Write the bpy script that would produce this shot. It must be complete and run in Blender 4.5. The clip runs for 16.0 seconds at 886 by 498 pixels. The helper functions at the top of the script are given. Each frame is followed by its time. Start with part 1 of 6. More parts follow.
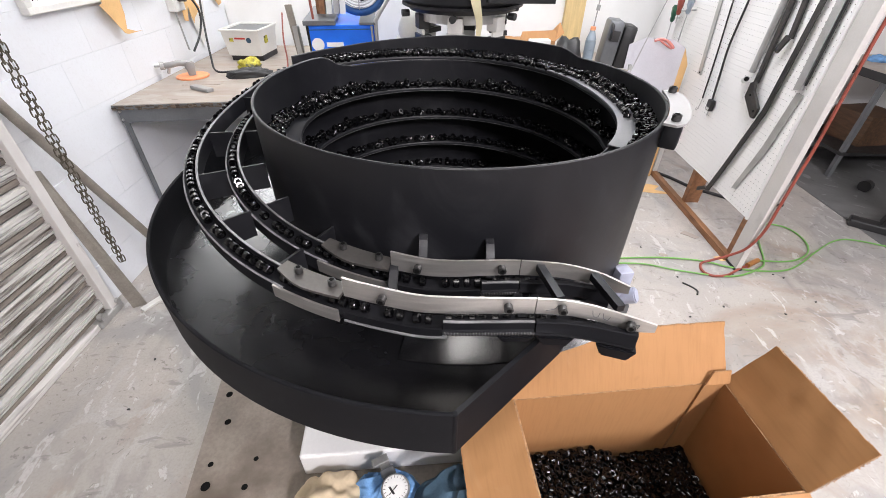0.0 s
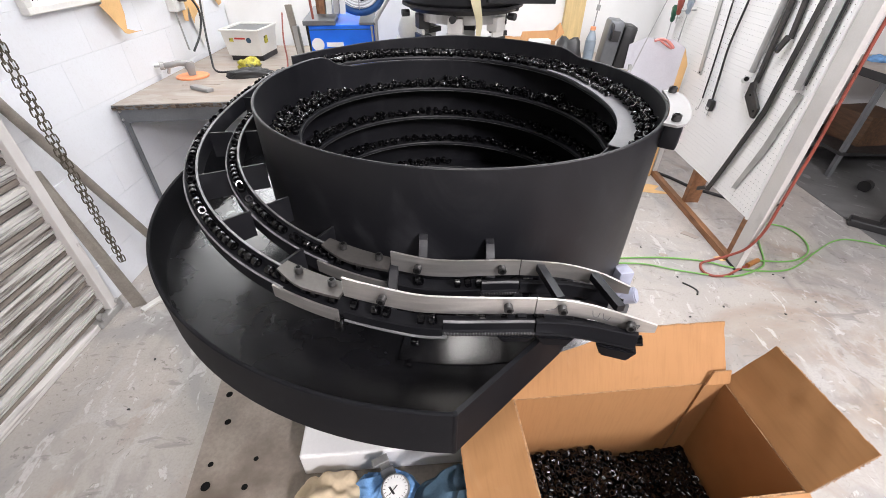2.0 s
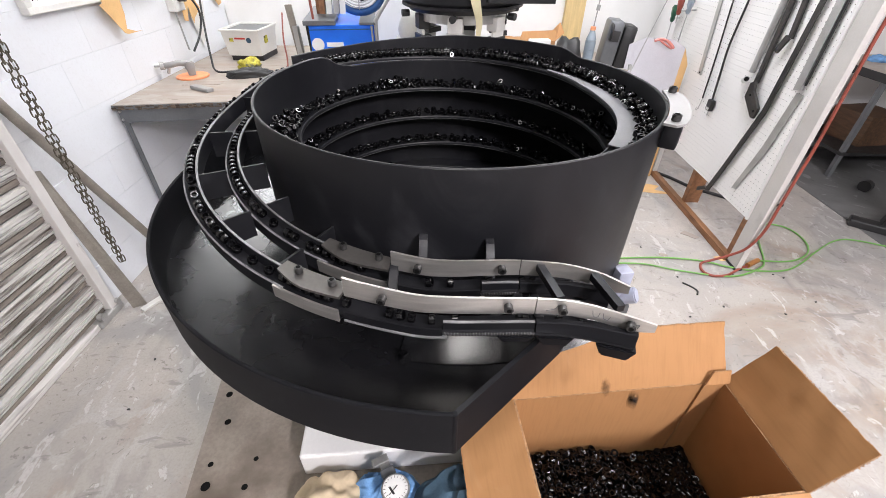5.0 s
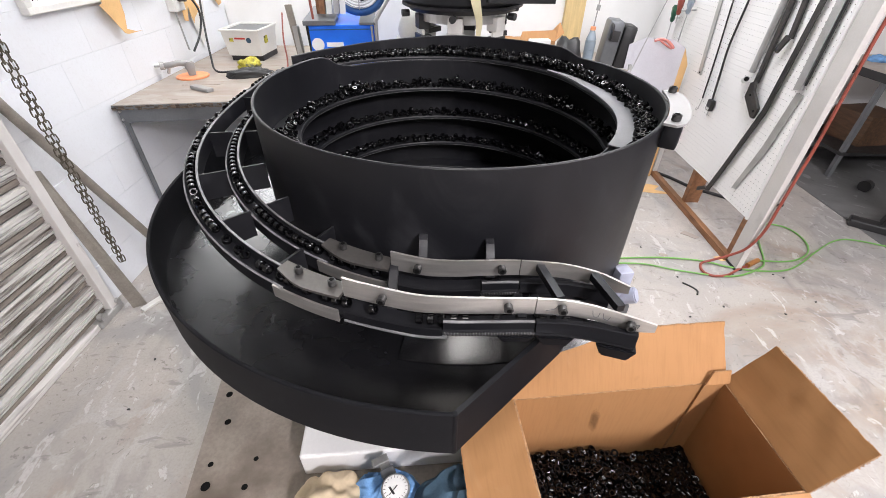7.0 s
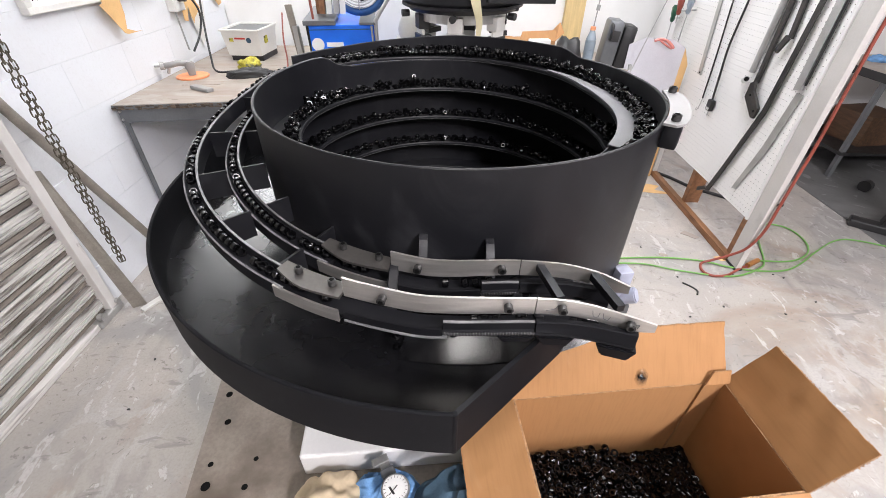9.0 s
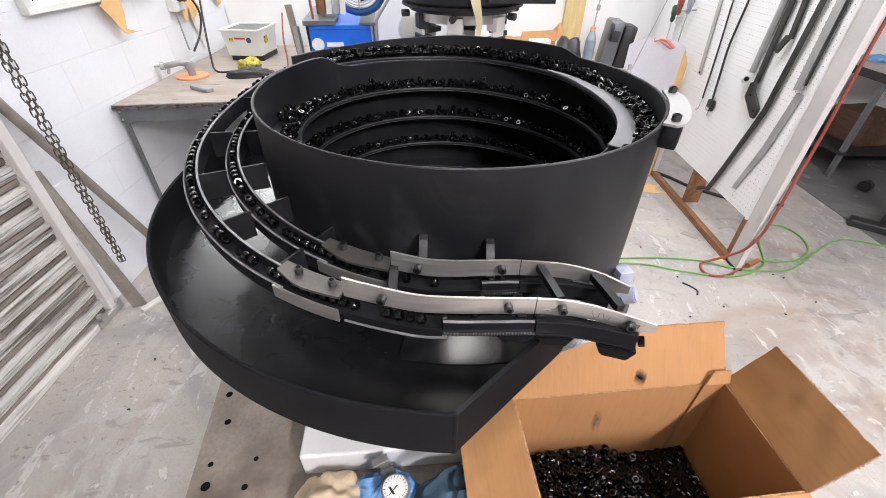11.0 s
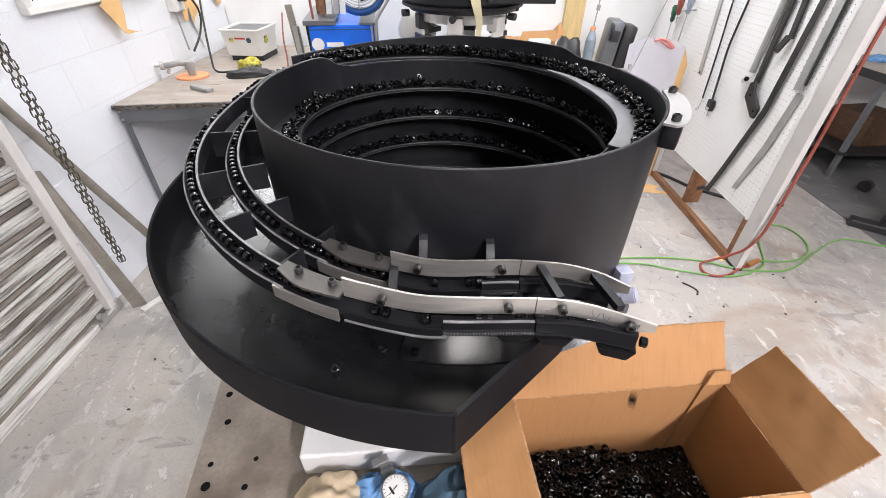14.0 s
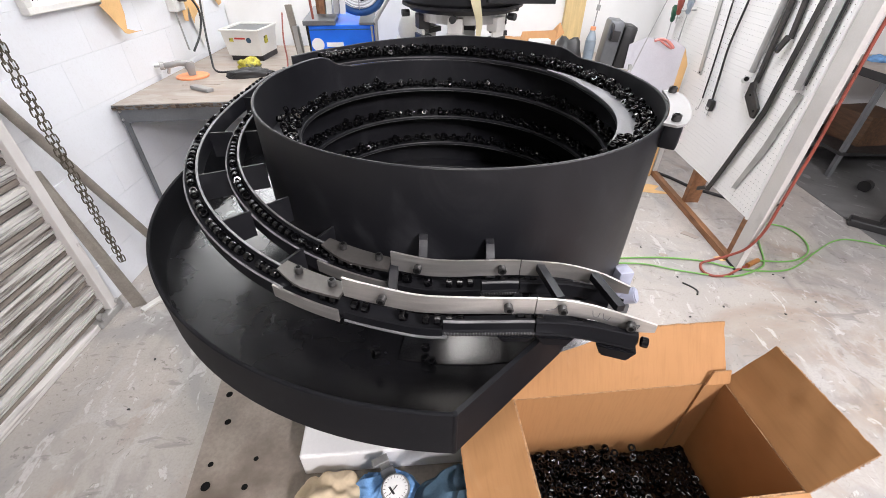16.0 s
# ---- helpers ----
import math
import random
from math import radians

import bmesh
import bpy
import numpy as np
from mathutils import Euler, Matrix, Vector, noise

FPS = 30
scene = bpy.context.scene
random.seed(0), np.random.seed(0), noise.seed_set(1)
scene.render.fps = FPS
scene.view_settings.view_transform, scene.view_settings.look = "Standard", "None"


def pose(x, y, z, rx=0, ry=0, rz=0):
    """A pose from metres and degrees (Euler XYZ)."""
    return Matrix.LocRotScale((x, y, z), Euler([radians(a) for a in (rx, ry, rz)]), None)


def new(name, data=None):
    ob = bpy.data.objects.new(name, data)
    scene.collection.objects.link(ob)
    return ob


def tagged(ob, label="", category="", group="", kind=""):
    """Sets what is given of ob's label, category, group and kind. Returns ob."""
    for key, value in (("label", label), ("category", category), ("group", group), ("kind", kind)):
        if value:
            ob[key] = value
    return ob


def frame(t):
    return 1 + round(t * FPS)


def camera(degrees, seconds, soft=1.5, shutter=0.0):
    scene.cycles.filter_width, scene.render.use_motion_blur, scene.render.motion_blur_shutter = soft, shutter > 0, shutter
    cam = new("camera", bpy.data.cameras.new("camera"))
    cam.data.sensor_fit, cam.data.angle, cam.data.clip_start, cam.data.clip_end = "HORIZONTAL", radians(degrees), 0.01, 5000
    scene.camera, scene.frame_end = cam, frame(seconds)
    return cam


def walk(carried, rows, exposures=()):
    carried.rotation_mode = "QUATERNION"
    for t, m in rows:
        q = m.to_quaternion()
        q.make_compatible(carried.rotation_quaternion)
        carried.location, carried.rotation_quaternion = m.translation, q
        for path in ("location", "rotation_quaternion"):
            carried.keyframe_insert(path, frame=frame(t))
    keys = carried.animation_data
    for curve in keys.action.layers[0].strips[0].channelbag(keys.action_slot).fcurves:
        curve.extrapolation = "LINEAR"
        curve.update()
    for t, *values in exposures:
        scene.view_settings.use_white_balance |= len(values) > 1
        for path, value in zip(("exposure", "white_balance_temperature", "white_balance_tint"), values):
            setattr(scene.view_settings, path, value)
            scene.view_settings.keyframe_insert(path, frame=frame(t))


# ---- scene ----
cam = camera(93.3, 16.0, soft=0.8, shutter=0.4)
EYE = Vector((0.0, 0.0, 1.46))
CAM_POSE = Matrix.Translation(EYE) @ pose(0, 0, 0, 90 - 36.92, 0, 0) @ pose(0, 0, 0, 0, 0, 0.6)
walk(cam, [(0.0, CAM_POSE), (16.0, CAM_POSE)], exposures=[(0.0, 0.0), (16.0, 0.0)])

# ---- light ----
world = bpy.data.worlds.new("world")
scene.world = world
world.use_nodes = True
world.node_tree.nodes["Background"].inputs[0].default_value = (0.8, 0.9, 1.0, 1)
world.node_tree.nodes["Background"].inputs[1].default_value = 0.3


# ---- materials ----
def mat(name, col, rough=0.5, metal=0.0, var=0.25, scale=6.0, fine=120.0, bump=0.1, dist=0.002, spec=0.5, col2=None,
        stain=None, fleck=None, fleck_scale=40.0, fleck_lo=0.62, stain_scale=2.0, stain_lo=0.55, stain_hi=0.7, stretch=(1, 1, 1), island=0.0, rvar=0.12):
    """Colour and relief at two scales, in metres; stain: a second colour in patches."""
    m = bpy.data.materials.new(name)
    m.use_nodes = True
    nt = m.node_tree
    b = nt.nodes["Principled BSDF"]
    tc = nt.nodes.new("ShaderNodeTexCoord")
    mp = nt.nodes.new("ShaderNodeMapping")
    mp.inputs["Scale"].default_value = stretch
    nt.links.new(tc.outputs["Object"], mp.inputs[0])

    def noise_tex(s, detail=4.0):
        n = nt.nodes.new("ShaderNodeTexNoise")
        n.inputs["Scale"].default_value = s
        n.inputs["Detail"].default_value = detail
        nt.links.new(mp.outputs[0], n.inputs["Vector"])
        return n

    def mixed(fac, a, c):
        x = nt.nodes.new("ShaderNodeMix")
        x.data_type = "RGBA"
        nt.links.new(fac, x.inputs[0])
        for i, v in ((6, a), (7, c)):
            if isinstance(v, tuple):
                x.inputs[i].default_value = (*v, 1)
            else:
                nt.links.new(v, x.inputs[i])
        return x.outputs[2]

    def ramp(fac, lo, hi):
        r = nt.nodes.new("ShaderNodeMapRange")
        r.inputs[1].default_value, r.inputs[2].default_value = lo, hi
        nt.links.new(fac, r.inputs[0])
        return r.outputs[0]

    big, small = noise_tex(scale), noise_tex(fine, 3.0)
    dark = col2 or tuple(c * (1 - var) for c in col)
    lite = tuple(min(1.0, c * (1 + var * 0.6)) for c in col)
    base = mixed(ramp(big.outputs[0], 0.3, 0.7), dark, lite)
    fi = mixed(ramp(small.outputs[0], 0.35, 0.65), tuple(1 - 0.5 * var for _ in col), (1.0, 1.0, 1.0))
    mul = nt.nodes.new("ShaderNodeMix")
    mul.data_type, mul.blend_type = "RGBA", "MULTIPLY"
    mul.inputs[0].default_value = 1.0
    nt.links.new(base, mul.inputs[6])
    nt.links.new(fi, mul.inputs[7])
    out = mul.outputs[2]
    if stain:
        st = noise_tex(stain_scale, 8.0)
        out = mixed(ramp(st.outputs[0], stain_lo, stain_hi), out, stain)
    if fleck:
        wp = nt.nodes.new("ShaderNodeMapping")
        wp.inputs["Scale"].default_value = (1.0, 0.45, 1.0)
        wp.inputs["Rotation"].default_value = (0, 0, 0.7)
        nt.links.new(tc.outputs["Object"], wp.inputs[0])
        fk = noise_tex(fleck_scale, 6.0)
        nt.links.new(wp.outputs[0], fk.inputs["Vector"])
        out = mixed(ramp(fk.outputs[0], fleck_lo, fleck_lo + 0.05), out, fleck)
    if island:
        gm = nt.nodes.new("ShaderNodeNewGeometry")
        oi = nt.nodes.new("ShaderNodeObjectInfo")
        ad = nt.nodes.new("ShaderNodeMath")
        nt.links.new(gm.outputs["Random Per Island"], ad.inputs[0])
        nt.links.new(oi.outputs["Random"], ad.inputs[1])
        fr = nt.nodes.new("ShaderNodeMath")
        fr.operation = "FRACT"
        nt.links.new(ad.outputs[0], fr.inputs[0])
        hs = nt.nodes.new("ShaderNodeHueSaturation")
        nt.links.new(out, hs.inputs["Color"])
        mr = nt.nodes.new("ShaderNodeMapRange")
        mr.inputs[3].default_value, mr.inputs[4].default_value = 1 - island, 1 + island
        nt.links.new(fr.outputs[0], mr.inputs[0])
        nt.links.new(mr.outputs[0], hs.inputs["Value"])
        out = hs.outputs[0]
    nt.links.new(out, b.inputs["Base Color"])
    rr = nt.nodes.new("ShaderNodeMapRange")
    rr.inputs[3].default_value, rr.inputs[4].default_value = max(0.02, rough - rvar), min(1, rough + rvar)
    nt.links.new(big.outputs[0], rr.inputs[0])
    nt.links.new(rr.outputs[0], b.inputs["Roughness"])
    b.inputs["Metallic"].default_value = metal
    b.inputs["Specular IOR Level"].default_value = spec
    if bump:
        bp = nt.nodes.new("ShaderNodeBump")
        bp.inputs["Strength"].default_value = bump
        bp.inputs["Distance"].default_value = dist
        nt.links.new(small.outputs[0], bp.inputs["Height"])
        nt.links.new(bp.outputs[0], b.inputs["Normal"])
    return m


def layered(name, rough, layers, base, bump=0.15, dist=0.002, spec=0.5, metal=0.0, bumpscale=70.0):
    """Coats laid one over another: (colour, scale, detail, distortion, low, high, stretch, turn, amount) by noise."""
    m = bpy.data.materials.new(name)
    m.use_nodes = True
    nt = m.node_tree
    b = nt.nodes["Principled BSDF"]
    tc = nt.nodes.new("ShaderNodeTexCoord")
    out = None

    def field(scale, detail, distortion, stretch, turn, seed):
        mp = nt.nodes.new("ShaderNodeMapping")
        mp.inputs["Scale"].default_value = stretch
        mp.inputs["Rotation"].default_value = (0, 0, turn)
        mp.inputs["Location"].default_value = (seed * 3.1, seed * 1.7, seed * 2.3)
        nt.links.new(tc.outputs["Object"], mp.inputs[0])
        nz = nt.nodes.new("ShaderNodeTexNoise")
        nz.inputs["Scale"].default_value = scale
        nz.inputs["Detail"].default_value = detail
        nz.inputs["Roughness"].default_value = 0.62
        nz.inputs["Distortion"].default_value = distortion
        nt.links.new(mp.outputs[0], nz.inputs["Vector"])
        return nz.outputs[0]

    for k, (col, scale, detail, distortion, lo, hi, stretch, turn, amount) in enumerate(layers):
        mr = nt.nodes.new("ShaderNodeMapRange")
        mr.inputs[1].default_value, mr.inputs[2].default_value = lo, hi
        mr.inputs[4].default_value = amount
        nt.links.new(field(scale, detail, distortion, stretch, turn, k + 1), mr.inputs[0])
        x = nt.nodes.new("ShaderNodeMix")
        x.data_type = "RGBA"
        nt.links.new(mr.outputs[0], x.inputs[0])
        if out is None:
            x.inputs[6].default_value = (*base, 1)
        else:
            nt.links.new(out, x.inputs[6])
        x.inputs[7].default_value = (*col, 1)
        out = x.outputs[2]
    nt.links.new(out, b.inputs["Base Color"])
    rr = nt.nodes.new("ShaderNodeMapRange")
    rr.inputs[3].default_value, rr.inputs[4].default_value = max(0.03, rough - 0.15), min(1.0, rough + 0.15)
    h = field(bumpscale, 4.0, 0.0, (1, 1, 1), 0.0, 9)
    nt.links.new(field(3.0, 5.0, 0.4, (1, 1, 1), 0.0, 7), rr.inputs[0])
    nt.links.new(rr.outputs[0], b.inputs["Roughness"])
    b.inputs["Specular IOR Level"].default_value = spec
    b.inputs["Metallic"].default_value = metal
    bp = nt.nodes.new("ShaderNodeBump")
    bp.inputs["Strength"].default_value = bump
    bp.inputs["Distance"].default_value = dist
    nt.links.new(h, bp.inputs["Height"])
    nt.links.new(bp.outputs[0], b.inputs["Normal"])
    return m


ONE = (1, 1, 1)
M = {}
M["powder"] = layered("black_urethane_coat", 0.42, [((0.0150, 0.0150, 0.0180), 6.0, 6, 0.8, 0.48, 0.70, ONE, 0.0, 0.8), ((0.046, 0.046, 0.051), 8.0, 9, 1.4, 0.54, 0.74, (1, 1, 0.6), 0.3, 0.55), ((0.004, 0.004, 0.005), 3.0, 5, 0.4, 0.50, 0.7, ONE, 0.0, 0.6)], (0.0085, 0.0088, 0.0110), bump=0.10, dist=0.0008, spec=0.36, bumpscale=240.0)
M["traywall"] = layered("matt_black_tray_wall", 0.62, [((0.013, 0.013, 0.015), 7.0, 7, 0.8, 0.48, 0.70, ONE, 0.0, 0.8), ((0.028, 0.028, 0.031), 12.0, 9, 1.4, 0.60, 0.74, (1, 1, 0.5), 0.3, 0.5)], (0.0075, 0.0077, 0.0095), bump=0.12, dist=0.0008, spec=0.12, bumpscale=240.0)
# paler than the black coat: the highlight along rims is painted in
M["edge"] = mat("coat_edge_highlight", (0.19, 0.19, 0.195), 0.38, var=0.4, scale=30, fine=300, bump=0.05)
M["tray"] = layered("glossy_black_tray_coat", 0.24, [((0.012, 0.012, 0.014), 5.0, 5, 0.3, 0.5, 0.75, ONE, 0.0, 0.8), ((0.03, 0.03, 0.03), 40.0, 6, 0.8, 0.68, 0.72, ONE, 0.0, 0.4)], (0.005, 0.005, 0.006), bump=0.10, dist=0.010, spec=1.0, bumpscale=4.0)
M["liner"] = mat("grey_track_liner", (0.17, 0.17, 0.18), 0.34, var=0.3, scale=14, fine=500, bump=0.05)
M["ring"] = mat("black_oxide_ring", (0.0028, 0.0028, 0.0034), 0.16, metal=0.0, var=0.4, scale=90, fine=900, bump=0.05, dist=0.0003, spec=0.42, island=0.3)
M["platesteel"] = mat("satin_plate_steel", (0.42, 0.415, 0.41), 0.5, metal=0.5, var=0.08, scale=20, fine=260, bump=0.05, dist=0.0004)
M["weld"] = mat("grey_weld_metal", (0.13, 0.13, 0.135), 0.35, metal=0.5, var=0.4, scale=60, fine=300)
M["steel"] = mat("brushed_steel", (0.66, 0.64, 0.61), 0.45, metal=0.9, var=0.12, scale=20, fine=260, bump=0.08, dist=0.0004, stretch=(1, 1, 12))
M["dullsteel"] = mat("dull_steel", (0.20, 0.19, 0.18), 0.5, metal=0.9, var=0.15, scale=20, fine=260, bump=0.08, dist=0.0004)
M["bolt"] = mat("black_bolt", (0.10, 0.10, 0.10), 0.35, metal=0.8, var=0.4, scale=60, fine=500)
M["blackpart"] = mat("black_plastic", (0.02, 0.02, 0.021), 0.45, var=0.3, scale=20, fine=400)

M["concrete"] = layered("painted_concrete_floor", 0.45, [
    ((0.45, 0.41, 0.37), 0.9, 5, 0.6, 0.42, 0.62, ONE, 0.0, 0.85),
    ((0.29, 0.285, 0.28), 1.6, 8, 0.9, 0.50, 0.60, ONE, 0.4, 0.75),
    ((0.27, 0.19, 0.13), 1.1, 8, 0.7, 0.55, 0.68, ONE, 0.0, 0.85),
    ((0.19, 0.175, 0.165), 3.2, 10, 1.2, 0.56, 0.68, (1.0, 0.5, 1.0), 0.5, 0.6),
    ((0.45, 0.435, 0.42), 6.0, 12, 1.4, 0.55, 0.61, (1.0, 0.7, 1.0), -0.6, 0.55),
    ((0.54, 0.53, 0.52), 11.0, 13, 1.6, 0.605, 0.622, (1.0, 0.55, 1.0), 0.7, 0.7),
    ((0.14, 0.125, 0.11), 24.0, 9, 1.8, 0.625, 0.66, ONE, 0.2, 0.6),
    ((0.17, 0.16, 0.15), 9.0, 12, 2.0, 0.60, 0.66, (0.5, 1.2, 1.0), 0.9, 0.5),
    ((0.28, 0.265, 0.25), 110.0, 4, 0.0, 0.45, 0.72, ONE, 0.0, 0.5),
], (0.37, 0.345, 0.318), bump=0.25, bumpscale=45.0)
M["block"] = layered("white_painted_block", 0.5, [
    ((0.70, 0.70, 0.71), 2.2, 6, 0.4, 0.50, 0.75, ONE, 0.0, 0.6),
    ((0.50, 0.49, 0.48), 7.0, 9, 1.0, 0.66, 0.74, (1, 0.5, 1.4), 0.3, 0.6),
    ((0.22, 0.20, 0.185), 16.0, 7, 1.8, 0.705, 0.73, (1, 0.35, 1.2), 0.0, 0.75),
    ((0.62, 0.62, 0.62), 90.0, 3, 0.0, 0.5, 0.8, ONE, 0.0, 0.3),
], (0.745, 0.765, 0.80), bump=0.3, dist=0.003, bumpscale=60.0)
M["mortar"] = mat("painted_mortar", (0.70, 0.715, 0.74), 0.8, var=0.1, scale=8, fine=150)
M["white"] = mat("white_paint", (0.78, 0.78, 0.77), 0.5, var=0.06, scale=5, fine=200, bump=0.05)
M["greywall"] = mat("unseen_grey_wall", (0.28, 0.28, 0.28), 0.6, var=0.1, scale=3)
M["peg"] = mat("white_pegboard", (0.86, 0.85, 0.845), 0.4, var=0.05, scale=3, fine=150, bump=0.05)
M["hole"] = mat("dark_hole", (0.008, 0.008, 0.008), 0.9, spec=0.05, bump=0)
M["slat"] = mat("weathered_white_slat", (0.66, 0.64, 0.61), 0.5, var=0.18, scale=4, fine=80, bump=0.2, stain=(0.12, 0.10, 0.085), stain_scale=11, stain_lo=0.50, stain_hi=0.66, stretch=(1, 0.22, 3.5))
M["plate"] = mat("brown_stained_steel", (0.33, 0.285, 0.24), 0.5, metal=0.2, var=0.3, scale=9, fine=180, bump=0.1, stain=(0.15, 0.12, 0.095), stain_scale=6)
M["card"] = layered("brown_cardboard", 0.75, [
    ((0.33, 0.168, 0.070), 3.0, 6, 0.3, 0.42, 0.70, ONE, 0.0, 0.6),
    ((0.30, 0.155, 0.066), 260.0, 2, 0.0, 0.45, 0.70, (1, 0.08, 0.08), 0.0, 0.35),
    ((0.44, 0.26, 0.13), 9.0, 9, 1.4, 0.63, 0.69, (1, 0.6, 0.4), 0.5, 0.35),
    ((0.26, 0.14, 0.06), 14.0, 7, 1.0, 0.66, 0.76, ONE, 0.0, 0.45),
], (0.385, 0.200, 0.084), bump=0.25, dist=0.0012, spec=0.3, bumpscale=45.0)
M["cardedge"] = mat("cardboard_edge", (0.38, 0.22, 0.11), 0.9, var=0.4, scale=250, fine=500)
M["wood"] = mat("red_brown_wood", (0.26, 0.12, 0.055), 0.6, var=0.35, scale=7, fine=90, stretch=(6, 1, 6))
M["darkwood"] = mat("dark_crate_wood", (0.12, 0.065, 0.035), 0.6, var=0.4, scale=9, fine=90, stretch=(6, 1, 6))
M["pine"] = mat("pale_pine", (0.62, 0.46, 0.22), 0.6, var=0.2, scale=5, fine=90, stretch=(8, 8, 1))
M["ply"] = layered("worn_plywood", 0.5, [
    ((0.30, 0.235, 0.19), 3.0, 7, 0.8, 0.48, 0.62, (0.4, 1.6, 1), 0.2, 0.8),
    ((0.40, 0.375, 0.35), 5.0, 9, 1.2, 0.55, 0.64, (0.5, 1.5, 1), 0.2, 0.7),
    ((0.13, 0.095, 0.07), 8.0, 9, 1.5, 0.60, 0.70, (0.5, 1.5, 1), 0.1, 0.7),
    ((0.22, 0.17, 0.13), 60.0, 4, 0.3, 0.5, 0.75, (0.15, 1, 1), 0.2, 0.5),
], (0.335, 0.29, 0.25), bump=0.2, dist=0.002)
M["splinter"] = mat("dark_ply_edge", (0.16, 0.12, 0.09), 0.8, var=0.5, scale=40, fine=200, island=0.5)
M["greysteel"] = mat("grey_painted_steel", (0.17, 0.18, 0.19), 0.4, metal=0.4, var=0.2, scale=6, fine=150)
M["lightsteel"] = mat("galvanised_steel", (0.50, 0.50, 0.49), 0.4, metal=0.7, var=0.15, scale=12, fine=200)
M["bracket"] = mat("dark_bracket_steel", (0.055, 0.052, 0.05), 0.4, metal=0.4, var=0.4, scale=14, fine=150)
M["pipe"] = mat("dull_grey_pipe", (0.30, 0.27, 0.235), 0.5, metal=0.3, var=0.25, scale=14, fine=150)
M["chain"] = mat("oily_chain", (0.13, 0.115, 0.085), 0.4, metal=0.7, var=0.4, scale=60, fine=300)
M["blue"] = mat("blue_paint", (0.008, 0.16, 0.85), 0.35, var=0.12, scale=6, fine=150)
M["red"] = mat("red_paint", (0.55, 0.05, 0.03), 0.5)
M["fanblue"] = mat("dull_blue_paint", (0.03, 0.11, 0.32), 0.4, var=0.2)
M["channel"] = layered("scuffed_white_channel", 0.5, [
    ((0.50, 0.47, 0.44), 4.0, 8, 0.8, 0.48, 0.70, (1, 1, 0.4), 0.0, 0.7),
    ((0.22, 0.19, 0.165), 18.0, 9, 1.4, 0.62, 0.68, (1, 1, 0.4), 0.0, 0.6),
], (0.64, 0.62, 0.60), bump=0.15)
# dirt of the grooves, with the shade of the recess painted in
M["slatdirt"] = mat("dirty_shaded_slat_groove", (0.27, 0.235, 0.20), 0.7, var=0.35, scale=5, fine=90, stretch=(1, 0.3, 2), stain=(0.07, 0.06, 0.05), stain_scale=9, stain_lo=0.52, stain_hi=0.68)
# scuffed floor with the shade put into its dark colour
M["mat"] = layered("shaded_floor", 0.5, [
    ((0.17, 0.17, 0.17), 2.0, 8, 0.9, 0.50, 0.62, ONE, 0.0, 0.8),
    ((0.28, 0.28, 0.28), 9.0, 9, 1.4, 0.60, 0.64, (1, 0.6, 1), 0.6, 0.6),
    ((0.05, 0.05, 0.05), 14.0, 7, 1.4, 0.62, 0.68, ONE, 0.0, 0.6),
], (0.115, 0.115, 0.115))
M["redhose"] = mat("red_rubber_hose", (0.27, 0.06, 0.04), 0.5, var=0.2)
M["green"] = mat("green_rubber_hose", (0.17, 0.40, 0.09), 0.45, var=0.2)
M["darkgreen"] = mat("dark_green_plastic", (0.03, 0.12, 0.07), 0.4, var=0.2, scale=30)
M["pink"] = mat("pink_grip_rubber", (0.72, 0.25, 0.22), 0.5, var=0.25, scale=40)
M["cream"] = mat("cream_post_paint", (0.56, 0.54, 0.52), 0.5, var=0.08, scale=6, fine=120, bump=0.08, stain=(0.42, 0.40, 0.38), stain_scale=7, stain_lo=0.6, stain_hi=0.75)
M["yellow"] = mat("yellow_cloth", (0.50, 0.45, 0.06), 0.8, var=0.4, scale=40, bump=0.6, dist=0.004, stain=(0.10, 0.10, 0.06), stain_scale=22, stain_lo=0.54, stain_hi=0.62)
M["orange"] = mat("orange_pad", (0.80, 0.33, 0.16), 0.7, var=0.15, scale=30)
M["grey"] = mat("grey_plastic", (0.30, 0.30, 0.295), 0.45, var=0.12)
M["offwhite"] = mat("off_white_metal", (0.70, 0.69, 0.66), 0.4, var=0.08)
M["bluecloth"] = mat("blue_microfibre", (0.17, 0.36, 0.66), 0.95, var=0.25, scale=40, fine=450, bump=0.8, dist=0.003)
M["tealcloth"] = mat("slate_blue_microfibre", (0.06, 0.115, 0.165), 0.95, var=0.3, scale=40, fine=450, bump=0.8, dist=0.003)
M["beige"] = mat("beige_leather", (0.62, 0.50, 0.34), 0.85, var=0.12, scale=12, fine=200, stain=(0.25, 0.19, 0.13), stain_scale=14, stain_lo=0.6, stain_hi=0.75)
M["dial"] = mat("white_dial", (0.82, 0.82, 0.80), 0.3, var=0.03)
M["ink"] = mat("black_ink", (0.02, 0.02, 0.02), 0.6)
M["paper"] = mat("tan_paper", (0.72, 0.45, 0.20), 0.8, var=0.12, scale=8)
M["tape"] = mat("cream_tape", (0.75, 0.68, 0.45), 0.6, var=0.1)
M["clear"] = mat("milky_plastic", (0.62, 0.61, 0.66), 0.25, var=0.1, scale=4)
M["regblue"] = mat("pale_blue_grey_plastic", (0.36, 0.38, 0.47), 0.35, var=0.12, scale=9)
M["bottle"] = mat("blue_grey_bottle", (0.25, 0.30, 0.35), 0.3, var=0.15)
M["brass"] = mat("orange_brass", (0.55, 0.25, 0.08), 0.4, metal=0.5)
M["ceil"] = mat("unseen_dull_ceiling", (0.24, 0.24, 0.24), 0.8, var=0.15)

